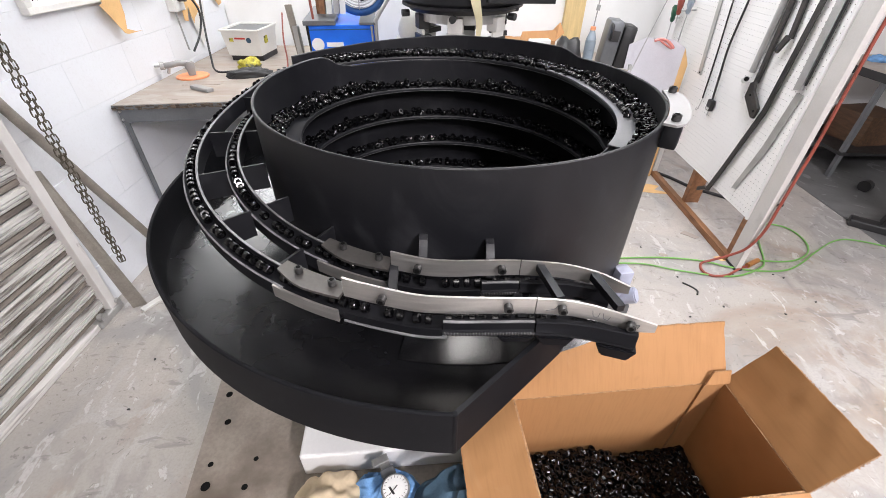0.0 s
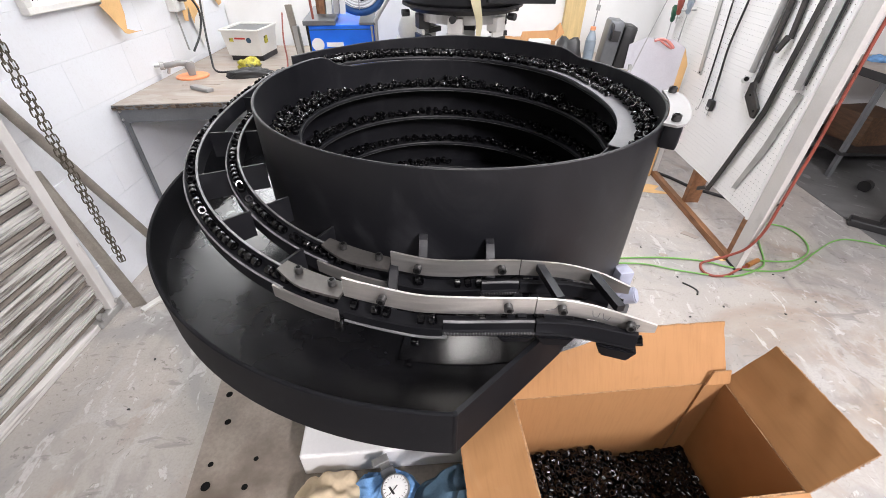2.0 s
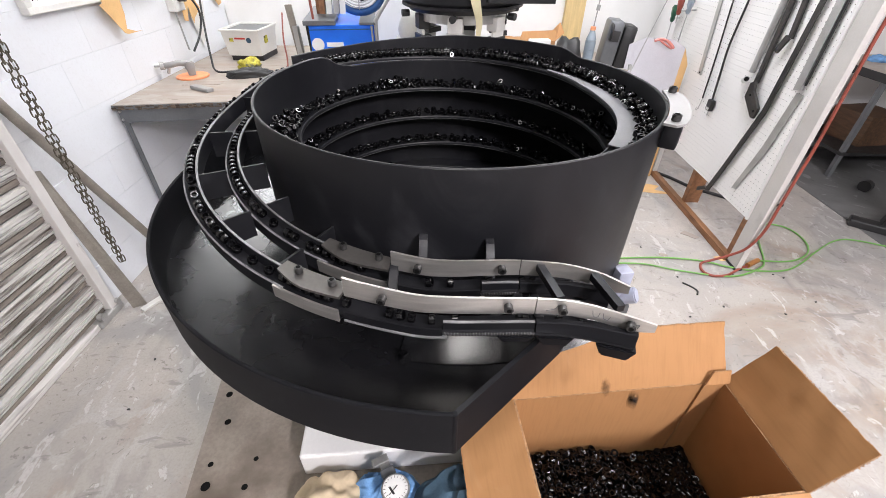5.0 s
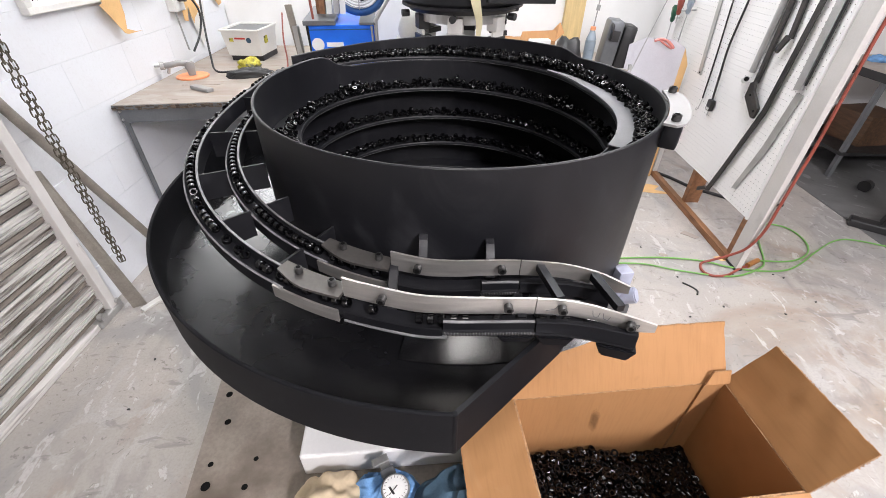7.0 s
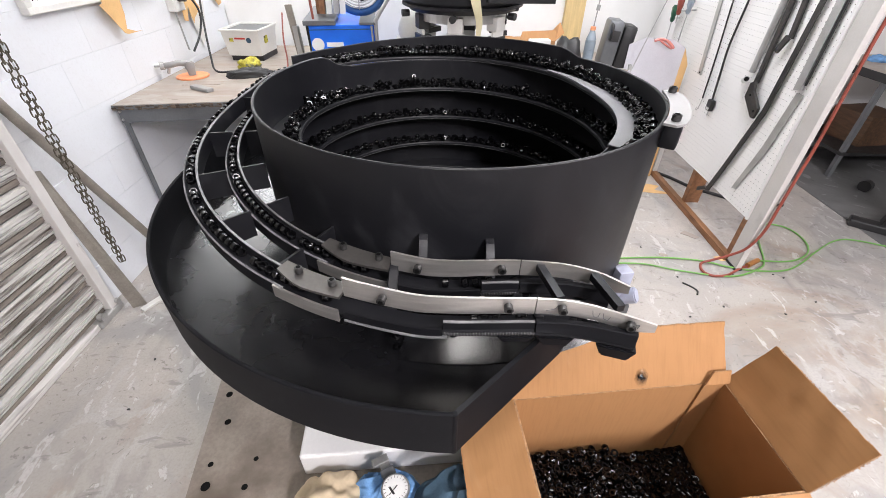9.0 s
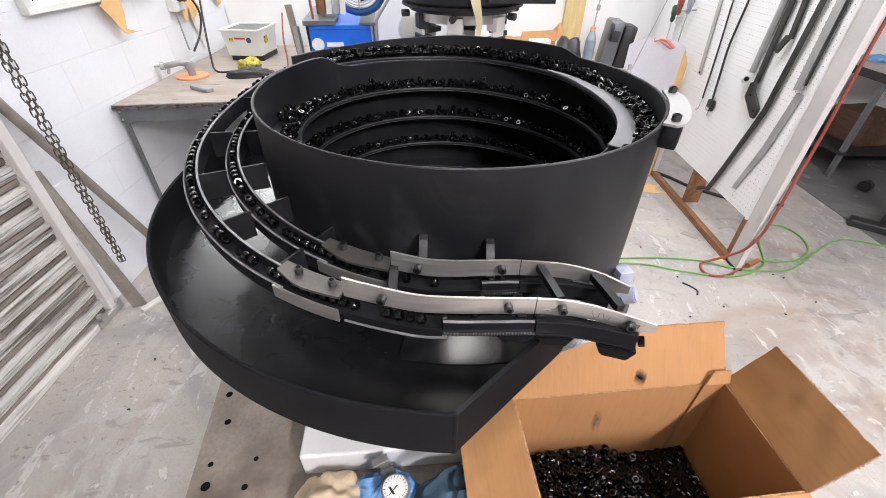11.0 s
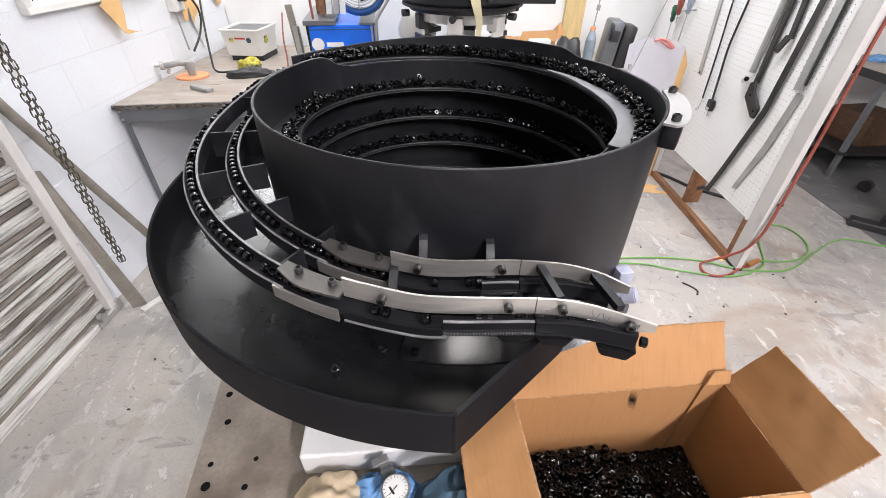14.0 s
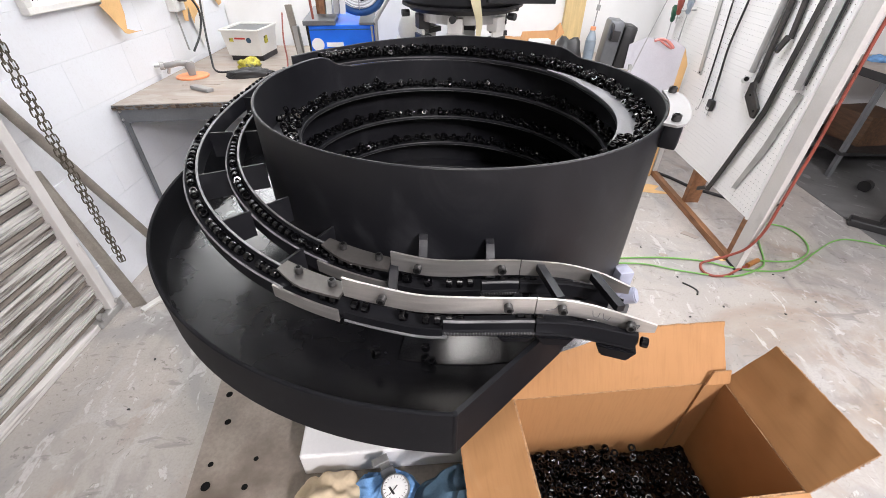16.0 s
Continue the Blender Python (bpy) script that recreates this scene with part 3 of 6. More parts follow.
for path, cl, nm in ((outer_path, outer_cl, "outer_rail"), (inner_path, inner_cl, "inner_rail")):
    rail, sp = guide_rail(path, cl, nm)
    L = cl[-1]
    # after the trough: a round-topped lower bar and bright guide plates
    bm = bmesh.new()
    sweep(bm, stretch(path, cl, sp + 0.002, L - 0.006, 40), lambda f: [(u, w + 0.006 * max(0.0, (f - 0.55) / 0.45) ** 2) for u, w in ((-0.012, -0.019), (0.004, -0.019), (0.007, -0.017), (0.007, -0.0125), (0.004, -0.010), (0.0, -0.0085), (-0.007, -0.0085), (-0.012, -0.0085))])
    part("lower_bar", bm, "traywall", rail, "rounded black lower bar", 40)
    s1 = sp + (0.0655 if nm == "outer_rail" else 0.0715)
    s2, s3 = near_x(path, cl, 0.090 if nm == "outer_rail" else 0.081), L + 0.009
    # kicked top plate and its mate below
    bm = bmesh.new()
    w0 = stretch(path, cl, sp - 0.012, s1, 8)
    sweep(bm, w0, lambda f: [(-0.014, 0.0075), (0.001 + 0.012 * min(1, f * 2.2) * (1 - 0.5 * f), 0.0075), (0.001 + 0.012 * min(1, f * 2.2) * (1 - 0.5 * f), 0.0105), (-0.014, 0.0105)])
    part("top_plate", bm, "dullsteel", rail, "bent bright steel top plate")
    bm = bmesh.new()
    sweep(bm, stretch(path, cl, sp - 0.012, s1 - 0.001, 8), [(0.010, -0.0185), (0.0125, -0.0185), (0.0125, -0.0035), (0.010, -0.0035)])
    part("side_plate", bm, "steel", rail, "bright steel side plate")
    for f in (0.3, 0.82):
        p, t = along(path, cl, sp - 0.012 + (s1 - sp + 0.012) * f)
        o = Vector((t.y, -t.x, 0)).normalized()
        bm = bmesh.new()
        q = p - o * 0.006 + Vector((0, 0, 0.0105))
        cyl(bm, q, q + Vector((0, 0, 0.0072)), 0.0042, seg=18, bev=0.0007)
        cyl(bm, q + Vector((0, 0, 0.0073)), q + Vector((0, 0, 0.0076)), 0.0025, seg=6, mi=1)
        part("bolt", bm, ["bolt", "hole"], rail, "socket-head bolt", 40)
    # upright curved plates
    for a, b, ws in ((s1 + 0.001, s2 - 0.0005, (0.22, 0.86)), (s2 + 0.0005, s3, (0.22, 0.80) if nm == "outer_rail" else ())):
        bm = bmesh.new()
        last = b == s3
        sweep(bm, stretch(path, cl, a, b, 18), lambda f: [(-0.0030, 0.006 + (0.007 * max(0, f - 0.85) / 0.15 if last else 0)), (-0.0005, 0.006 + (0.007 * max(0, f - 0.85) / 0.15 if last else 0)), (-0.0005, (0.025 if last else 0.0292 - 0.0042 * f) - 0.003 * (f if last else 0)), (-0.0030, (0.025 if last else 0.0292 - 0.0042 * f) - 0.003 * (f if last else 0))])
        part("guide_plate", bm, "steel", rail, "upright bright steel guide plate", 30)
        for f in ws:
            p, t = along(path, cl, a + (b - a) * f)
            o = Vector((t.y, -t.x, 0)).normalized()
            q = p - o * 0.0005 + Vector((0, 0, 0.0165 - 0.002 * (f if last else 0)))
            bm = bmesh.new()
            cyl(bm, q, q + o * 0.0075, 0.0044, seg=18, bev=0.0007)
            cyl(bm, q + o * 0.0076, q + o * 0.0079, 0.0026, seg=6, mi=1)
            part("bolt", bm, ["bolt", "hole"], rail, "socket-head bolt", 40)
    # flat keeper, then the grooved keeper bar in two lengths with a weld bead
    outer = nm == "outer_rail"
    k0 = s2 - (0.088 if outer else 0.040)
    bm = bmesh.new()
    sweep(bm, stretch(path, cl, s1 + 0.004, k0 - 0.001, 14), [(0.0080, -0.0145), (0.0100, -0.0145), (0.0100, -0.0055), (0.0080, -0.0055)])
    part("keeper_strip", bm, "traywall", rail)
    bm = bmesh.new()
    sweep(bm, stretch(path, cl, s1 + 0.004, k0 + 0.004, 14), [(0.0082, -0.0172), (0.0112, -0.0172), (0.0118, -0.0160), (0.0112, -0.0148), (0.0082, -0.0148)])
    part("keeper_edge", bm, "edge", rail, "rounded grey lower edge", 60)
    grooved = [(0.0030, 0.0030), (0.0078, 0.0036), (0.0092, 0.0026), (0.0098, -0.0050), (0.0118, -0.0070), (0.0118, -0.0082), (0.0092, -0.0092), (0.0084, -0.0108), (0.0104, -0.0126), (0.0090, -0.0148), (0.0030, -0.0148)]
    bm = bmesh.new()
    sweep(bm, stretch(path, cl, k0, s2 - 0.0008, 16), [(u, w) for u, w in grooved if w > -0.0075] + [(0.0090, -0.0120), (0.0030, -0.0120)])
    part("keeper_bar", bm, "traywall", rail, "black keeper bar", 40)
    bm = bmesh.new()
    sweep(bm, stretch(path, cl, s2 + 0.0008, s3 - 0.014, 24), lambda f: [(u, w + 0.0062 * f * f + (0.002 * f if w > -0.006 else 0.0)) for u, w in grooved])
    part("keeper_bar", bm, "traywall", rail, "grooved black keeper bar with an open end", 40)
    bm = bmesh.new()
    sweep(bm, stretch(path, cl, k0, s2 - 0.0008, 16), [(0.0066, 0.0034), (0.0092, 0.0030), (0.0092, 0.0040), (0.0066, 0.0042)])
    part("bar_edge", bm, "edge", rail, "thin bright edge")
    bm = bmesh.new()
    a, b = k0 + 0.001, s2 - 0.002
    beads = 30 if outer else 14
    for i in range(beads):
        p, t = along(path, cl, a + (b - a) * i / (beads - 1))
        o = Vector((t.y, -t.x, 0)).normalized()
        m = Matrix.Translation(p + o * 0.0098 + Vector((0, 0, -0.0095))) @ Matrix.Rotation(math.atan2(t.y, t.x) + 0.5, 4, "Z") @ Matrix.Diagonal((0.55, 1.0, 1.0, 1))
        bmesh.ops.create_icosphere(bm, subdivisions=2, radius=0.0030, matrix=m)
    part("weld_bead", bm, "weld", rail, "rippled grey weld bead", 60)
    for f, h in (((0.892, 0.010), (0.928, 0.014), (0.982, 0.016)) if outer else ((0.9, 0.012),)):
        p, t = along(path, cl, L * f)
        mm = Matrix.Translation(p + Vector((0, 0, -0.0150 + 0.005 * max(0, (f - 0.9) / 0.1) ** 2))) @ Matrix.Rotation(math.atan2(t.y, t.x), 4, "Z")
        bm = bmesh.new()
        top = [bm.verts.new(mm @ Vector(q)) for q in ((-0.019, -0.011, 0), (0.019, -0.011, 0), (0.019, 0.011, 0), (-0.019, 0.011, 0))]
        low = [bm.verts.new(mm @ Vector(q)) for q in ((-0.012, -0.009, -h), (0.013, -0.009, -h), (0.013, 0.009, -h), (-0.012, 0.009, -h))]
        for i in range(4):
            bm.faces.new((top[i], top[(i + 1) % 4], low[(i + 1) % 4], low[i]))
        bm.faces.new(top)
        bm.faces.new(low[::-1])
        bmesh.ops.bevel(bm, geom=list(bm.edges), offset=0.0018, segments=2, affect="EDGES")
        part("foot_block", bm, "traywall", rail, smooth=40)

# pencil marks on the end plate of the outer rail
for f0, pts in ((0.10, ((0.0, 0.0), (0.008, 0.003), (0.011, 0.009))), (0.52, ((0.0, 0.008), (0.002, 0.001), (0.006, 0.0015), (0.007, 0.007))), (0.62, ((0.0, 0.008), (0.001, 0.002), (0.005, 0.0005), (0.007, 0.005))), (0.9, ((0.0, 0.003), (0.005, 0.006), (0.004, 0.001)))):
    a, b = near_x(outer_path, outer_cl, 0.090), outer_cl[-1]
    line = []
    for ds, dz in pts:
        p, t = along(outer_path, outer_cl, a + (b - a) * f0 + ds)
        line.append(p + Vector((t.y, -t.x, 0)).normalized() * -0.0004 + Vector((0, 0, 0.0105 + dz)))
    fpart("pencil_mark", hosed(line, 0.00035, seg=4, smooth=4), "greysteel", "faint grey pencil mark")

# cross plates between the two rails and the bowl
for a, w in ((168, 0.042), (188, 0.038), (207, 0.036), (224.5, 0.034), (240.5, 0.030)):
    bm = bmesh.new()
    o = Vector((math.cos(radians(a)), math.sin(radians(a)), 0))
    z = rail_z(a)
    q0, q1, q2 = polar(BR + 0.004, a, 0), polar(RI - 0.0095, a, 0), polar(RI + 0.0095, a, 0)
    q3 = polar(RO - 0.0095, a, 0)
    for u, v in ((q0, q1), (q2, q3)):
        sheet(bm, [u + Vector((0, 0, z - w)), v + Vector((0, 0, z - w)), v + Vector((0, 0, z + 0.002)), u + Vector((0, 0, z + 0.002))], 0.003, o.cross(Vector((0, 0, 1))))
    fpart("cross_plate", bm, "powder", "black cross plate", None)
# square bars from the bowl to the plates
for x, y0, y1, z0 in ((-0.022, 0.350, 0.378, 1.176), (0.052, 0.350, 0.378, 1.171), (-0.052, 0.300, 0.343, 1.160)):
    bm = bmesh.new()
    hose(bm, [(x, y1 + 0.01, z0 + 0.012), (x, y1 - 0.002, z0 + 0.012), (x, y0 + 0.01, z0 - 0.006), (x, y0, z0 - 0.014)], 0.0065, seg=4, smooth=3)
    fpart("support_bar", bm, "powder", "black square support bar", None)
for (xa, ya), (xb, yb) in (((0.097, 0.336), (0.109, 0.290)), ((0.149, 0.322), (0.163, 0.279))):
    bm = bmesh.new()
    u, v = Vector((xa, ya, 1.189)), Vector((xb, yb, 1.186))
    sheet(bm, [u, v, v + Vector((0.0075, 0.002, 0)), u + Vector((0.0075, 0.002, 0))], 0.008, (0, 0, -1))
    fpart("tie_bar", bm, "powder", "black flat tie bar", None)
for x in (0.075, 0.092):
    fpart("tie_bar", boxed(x, x + 0.009, 0.291, 0.333, 1.150, 1.158, bev=0.001), "powder")

fpart("regulator_arm", boxed(0.17, 0.305, 0.49, 0.51, 0.962, 0.980, bev=0.002), "greysteel")
fpart("air_regulator", boxed(-0.012, 0.012, -0.012, 0.012, 0.0, 0.066, bev=0.003, m=pose(0.283, 0.505, 0.980, 0, 0, 12)), "regblue", "pale grey-blue regulator block")
fpart("regulator_knob", cylinder((0.290, 0.500, 0.992), (0.309, 0.490, 1.004), 0.013, seg=24, bev=0.002), "regblue", "pale round regulator knob", 50)
# drive unit and white base slab under the bowl
TAB = 0.77
part_base = thing("base_slab", "thick white painted base slab under the feeder", "slab", (-0.0998, 0.5058, TAB), 5.0)
part("slab_body", boxed(-0.132, 0.182, -0.18, 0.42, 0.0, 0.055, bev=0.004), "white", part_base)
bm = bmesh.new()
cyl(bm, (BX, BY, 0.825), (BX, BY, 0.92), 0.16, seg=48, bev=0.004)
cyl(bm, (BX, BY, 0.92), (BX, BY, BOWL_Z - 0.006), 0.12, seg=48)
fpart("drive_unit", bm, "greysteel")

# ---- steel work table ----
table = thing("work_table", "brown stained steel work table with threaded holes", "table", (0, 0, 0))
bm = bmesh.new()
TX0, TX1, TY0, TY1 = -0.395, 0.37, 0.12, 1.05
slab(bm, [(-0.362, TY0), (TX1, TY0), (TX1, TY1), (-0.47, TY1), (-0.44, 0.58)], TAB - 0.025, TAB)
top = part("tabletop", bm, "plate", table)
for hx, hy, hr in ((-0.396, 0.459, 0.0075), (-0.376, 0.404, 0.007), (-0.373, 0.330, 0.0055), (-0.366, 0.296, 0.009), (-0.303, 0.340, 0.005), (-0.305, 0.296, 0.006), (-0.30, 0.44, 0.005), (-0.26, 0.41, 0.004)):
    bm = bmesh.new()
    nn = 14
    ring0 = [bm.verts.new((hx + hr * math.cos(2 * math.pi * i / nn), hy + hr * math.sin(2 * math.pi * i / nn), TAB + 0.0006)) for i in range(nn)]
    ring1 = [bm.verts.new((hx + hr * 0.8 * math.cos(2 * math.pi * i / nn), hy + hr * 0.8 * math.sin(2 * math.pi * i / nn), TAB + 0.0002)) for i in range(nn)]
    for i in range(nn):
        bm.faces.new((ring0[i], ring0[(i + 1) % nn], ring1[(i + 1) % nn], ring1[i])).material_index = 1
    bm.faces.new(ring1)
    part("threaded_hole", bm, ["hole", "plate"], top, "dark threaded hole")
for x in (-0.33, 0.30):
    for y in (0.2, 0.98):
        part("leg", boxed(x - 0.03, x + 0.03, y - 0.03, y + 0.03, 0.0, TAB - 0.025, bev=0.004), "greysteel", table)
part("shelf", boxed(-0.30, 0.27, 0.23, 0.95, 0.25, 0.27), "greysteel", table)
# ---- cardboard box beside the feeder ----
BA = 6.2
carton = thing("cardboard_box", "open brown cardboard box catching black rings", "box", (0.0953, 0.331, TAB), BA)
CW, CD, CH, CT = 0.306, 0.151, 0.19, 0.0035


def cpart(name, bm, label=""):
    return part(name, bm, ["card", "cardedge"], carton, label, 40)


def edged(bm, thick):
    """Cut edges of board get the corrugated edge colour."""
    bm.normal_update()
    for f in bm.faces:
        if min(e.calc_length() for e in f.edges) < thick * 1.2:
            f.material_index = 1
    return bm


cpart("back_panel", edged(boxed(0, CW, -CT, 0, 0, CH), CT))
cpart("front_panel", edged(boxed(0, CW, -CD, -CD + CT, 0, CH), CT))
cpart("side_panel", edged(boxed(0, CT, -CD + CT, -CT, 0, CH), CT))
cpart("side_panel", edged(boxed(CW - CT, CW, -CD + CT, -CT, 0, CH), CT))
cpart("bottom_panel", edged(boxed(CT, CW - CT, -CD + CT, -CT, 0.001, 0.004), 0.003))


def flap(p0, p1, dirn, length, cut=0.004):
    """A flap hinged from p0 to p1, its free edge slightly shorter; the surface sags a little."""
    p0, p1, dirn = Vector(p0), Vector(p1), Vector(dirn).normalized()
    t = (p1 - p0).normalized()
    nrm = t.cross(dirn).normalized()
    bm = bmesh.new()
    n, nf, mrows = 40, 14, []
    for j in range(nf + 1):
        f = j / nf
        row = []
        for i in range(n + 1):
            u = i / n
            p = p0.lerp(p1, u) + t * (cut * f * (1 - 2 * u)) + dirn * length * f
            p += nrm * (0.0024 * math.sin(3.1 * u + 2 * f) * f + 0.0016 * noise.noise(p * 40) + 0.0016 * f * abs(noise.noise(p * 22 + Vector((4, 1, 0)))))
            p += dirn * (0.0011 * f * noise.noise(Vector((u * 60, length * 90, 0)))) * (f > 0.9)
            row.append(p)
        mrows.append(row)
    vs = [[[bm.verts.new(p + nrm * o) for p in row] for row in mrows] for o in (-CT / 2, CT / 2)]
    for q in range(2):
        for j in range(nf):
            for i in range(n):
                bm.faces.new((vs[q][j][i], vs[q][j][i + 1], vs[q][j + 1][i + 1], vs[q][j + 1][i]))
    rim = [(j, 0) for j in range(nf + 1)] + [(nf, i) for i in range(1, n + 1)] + [(j, n) for j in range(nf - 1, -1, -1)] + [(0, i) for i in range(n - 1, 0, -1)]
    for (a, b), (c, d) in zip(rim, rim[1:] + rim[:1]):
        bm.faces.new((vs[0][a][b], vs[0][c][d], vs[1][c][d], vs[1][a][b])).material_index = 1
    return bm


cpart("flap", flap((0.0, -0.001, CH), (CW, -0.001, CH), (0, 0.037, 0.065), 0.0865), "upright back flap")
cpart("flap", flap((CW - 0.001, -CD, CH), (CW - 0.001, 0, CH), (0.038, 0.0, 0.062), 0.083), "upright end flap in shade")
cpart("flap", flap((0.001, 0, CH), (0.001, -CD, CH), (-0.07, -0.0, -0.022), 0.080), "hanging end flap")
cpart("flap", flap((CW, -CD + 0.001, CH), (0, -CD + 0.001, CH), (0, -0.06, -0.03), 0.0755))
bm = bmesh.new()
sheet(bm, [(CW - 0.036, -0.0038, 0.006), (CW - 0.002, -0.0038, 0.006), (CW - 0.002, -0.0038, CH + 0.002), (CW - 0.034, -0.0038, CH + 0.002)], 0.0028, (0, -1, 0))
cpart("glue_tab", edged(bm, 0.0028))
bm = bmesh.new()
sheet(bm, [(CW - 0.036, -0.0065, CH + 0.003), (CW + 0.001, -0.0065, CH + 0.003), (CW + 0.001, 0.0015, CH + 0.021), (CW - 0.024, 0.0015, CH + 0.021)], 0.0028, (0, -0.86, 0.5))
cpart("glue_tab", edged(bm, 0.0028))


def flutes(p0, p1, out, count, seed):
    """Torn paper teeth along a cut edge of board."""
    g = random.Random(seed)
    p0, p1, out = Vector(p0), Vector(p1), Vector(out).normalized()
    t = (p1 - p0).normalized()
    up = t.cross(out).normalized()
    bm = bmesh.new()
    L = (p1 - p0).length
    for i in range(count):
        if g.random() < 0.25:
            continue
        c = p0 + t * (L * (i + 0.5) / count)
        w, d = L / count * g.uniform(0.25, 0.5), g.uniform(0.0003, 0.0016)
        o = up * g.choice((-1, 1)) * CT * 0.32
        sheet(bm, [c - t * w + o, c + t * w + o, c + t * w * 0.5 + out * d + o, c - t * w * 0.6 + out * d + o], 0.0006, up)
    ob = part("torn_edge", bm, "cardedge", carton, "torn corrugated edge")
    ob["kind"] = "stuff"


d1, d2 = Vector((0, 0.037, 0.065)).normalized() * 0.0862, Vector((0.038, 0, 0.062)).normalized() * 0.0827
flutes(Vector((0.005, -0.001, CH)) + d1, Vector((CW - 0.005, -0.001, CH)) + d1, d1, 90, 1)
flutes(Vector((CW - 0.001, -CD + 0.005, CH)) + d2, Vector((CW - 0.001, -0.005, CH)) + d2, d2, 60, 2)
flutes(Vector((CW - 0.0006, -CD, CH)) + d2 * 0.04, Vector((CW - 0.0006, -CD + 0.003, CH)) + d2 * 0.96, (0, -1, 0), 34, 3)

# ---- rings ----
def ring_mesh(bm, m, ro=0.0053, ri=0.0029, h=0.0064, seg=12):
    prof = [(ri, -h / 2), (ro - 0.0007, -h / 2), (ro, -h / 2 + 0.0007), (ro, h / 2 - 0.0007), (ro - 0.0007, h / 2), (ri, h / 2)]
    rows = [[bm.verts.new(m @ Vector((r * math.cos(2 * math.pi * i / seg), r * math.sin(2 * math.pi * i / seg), z))) for r, z in prof] for i in range(seg)]
    k = len(prof)
    for i in range(seg):
        a, b = rows[i], rows[(i + 1) % seg]
        for j in range(k):
            f = bm.faces.new((a[j], b[j], b[(j + 1) % k], a[(j + 1) % k]))
            f.smooth = j in (0, 1, 2, 3, 4) and False


def rand_turn(rng, flat=0.0):
    if rng.random() < flat:
        return Euler((rng.uniform(-0.2, 0.2), rng.uniform(-0.2, 0.2), rng.uniform(0, 6.3))).to_matrix().to_4x4()
    return Euler((rng.uniform(0, 6.3), rng.uniform(0, 6.3), rng.uniform(0, 6.3))).to_matrix().to_4x4()


rng = random.Random(4)
bm = bmesh.new()
cmx = carton.matrix_world.copy()
for i in range(5200):
    x, y = rng.uniform(0.010, CW - 0.012), -rng.uniform(0.010, CD - 0.010)
    # thin towards the far end of the box
    edge = 0.235 + 0.03 * math.sin(y * 60) + 0.012 * math.sin(y * 190)
    gap = 0.215 + 0.022 * math.sin(y * 60) + 0.010 * math.sin(y * 190)
    if abs(x - gap) < 0.009 and rng.random() < 0.85:
        continue
    h = max(0.0, min(0.8, (gap - x) / 0.05)) if x < gap else 0.3
    z = 0.008 + (0.052 * h) * rng.random() ** 0.6 + 0.006 * noise.noise(Vector((x * 30, y * 30, 0)))
    ring_mesh(bm, Matrix.Translation((x, y, max(0.0085, z))) @ rand_turn(rng, 0.35), seg=13)
pile = part("ring_pile", bm, "ring", None, "", 35)
pile.matrix_world = cmx
tagged(pile, "heap of small glossy black rings in the cardboard box", "ring pile", kind="stuff")

# ---- roller door in the block wall ----
door = thing("roller_door", "weathered white slatted roller door, closed and streaked with dirt", "door", (XL, 0, 0))
PITCH = 0.084
for i in range(28):
    bm = bmesh.new()
    z = 0.02 + PITCH * i
    prof = [(0, 0.0320), (0.016, 0.0330), (0.019, 0.0355), (0.020, 0.0440), (0.010, 0.0450), (0.010, 0.0475), (0.020, 0.0485), (0.021, 0.0590), (0.011, 0.0600), (0.011, 0.0625), (0.020, 0.0635), (0.019, 0.0790), (0.016, 0.0805), (0, 0.0810)]
    sweep(bm, [(0.012, 1.395, z), (0.012, 0.6, z), (0.012, -0.2, z), (0.012, -1.6, z)], [(-u, w) for u, w in prof], outs=[(1 * -1, 0, 0)] * 4)
    part("slat", bm, "slat", door, smooth=50)
    bm = bmesh.new()
    prof = [(0, 0), (0.002, 0.0), (0.004, 0.004), (0.0110, 0.007), (0.0115, 0.0255), (0.003, 0.0285), (0.003, 0.0315), (0, 0.0318)]
    sweep(bm, [(0.012, 1.395, z), (0.012, 0.6, z), (0.012, -0.2, z), (0.012, -1.6, z)], [(-u, w) for u, w in prof], outs=[(1 * -1, 0, 0)] * 4)
    part("slat_groove", bm, "slatdirt", door, smooth=50)
part("bottom_bar", boxed(0.004, 0.055, -1.6, 1.36, 0.001, 0.03, bev=0.003), "slat", door)
part("guide_channel", boxed(0.002, 0.058, 1.396, 1.440, 0.03, 2.4, bev=0.003), "channel", door, "scuffed white guide channel")
bm = bmesh.new()
box(bm, 0.03, 0.065, 1.30, 1.46, 0.001, 0.035, bev=0.006)
cyl(bm, (0.05, 1.33, 0.05), (0.075, 1.33, 0.05), 0.018, seg=16)
cyl(bm, (0.05, 1.44, 0.05), (0.07, 1.44, 0.05), 0.014, seg=16)
part("roller_bracket", bm, "lightsteel", door, "battered bracket with bolts")

# leaning pipe and flat bars
pipe = tagged(part("pipe", hosed([(-1.545, 1.868, 0.004), (-1.59, 1.508, 0.93), (-1.60, 1.32, 1.42)], 0.019, seg=14, smooth=1), "pipe", smooth=60), "dull grey metal pipe leaning on the block wall", "pipe")
bm = bmesh.new()
sheet(bm, [(-1.500, 1.445, 0.0), (-1.450, 1.475, 0.0), (-1.598, 1.500, 0.70), (-1.610, 1.462, 0.71)], 0.006, (0.3, -1, 0))
tagged(part("metal_bar", bm, "pipe"), "flat grey steel bar leaning on the wall", "bar")
tagged(part("metal_strip", boxed(-0.016, 0.016, -0.09, 0.09, 0, 0.012, bev=0.002), "offwhite"), "short pale metal strip lying on the floor", "strip").matrix_world = pose(-1.40, 1.50, 0, 0, 0, -28)

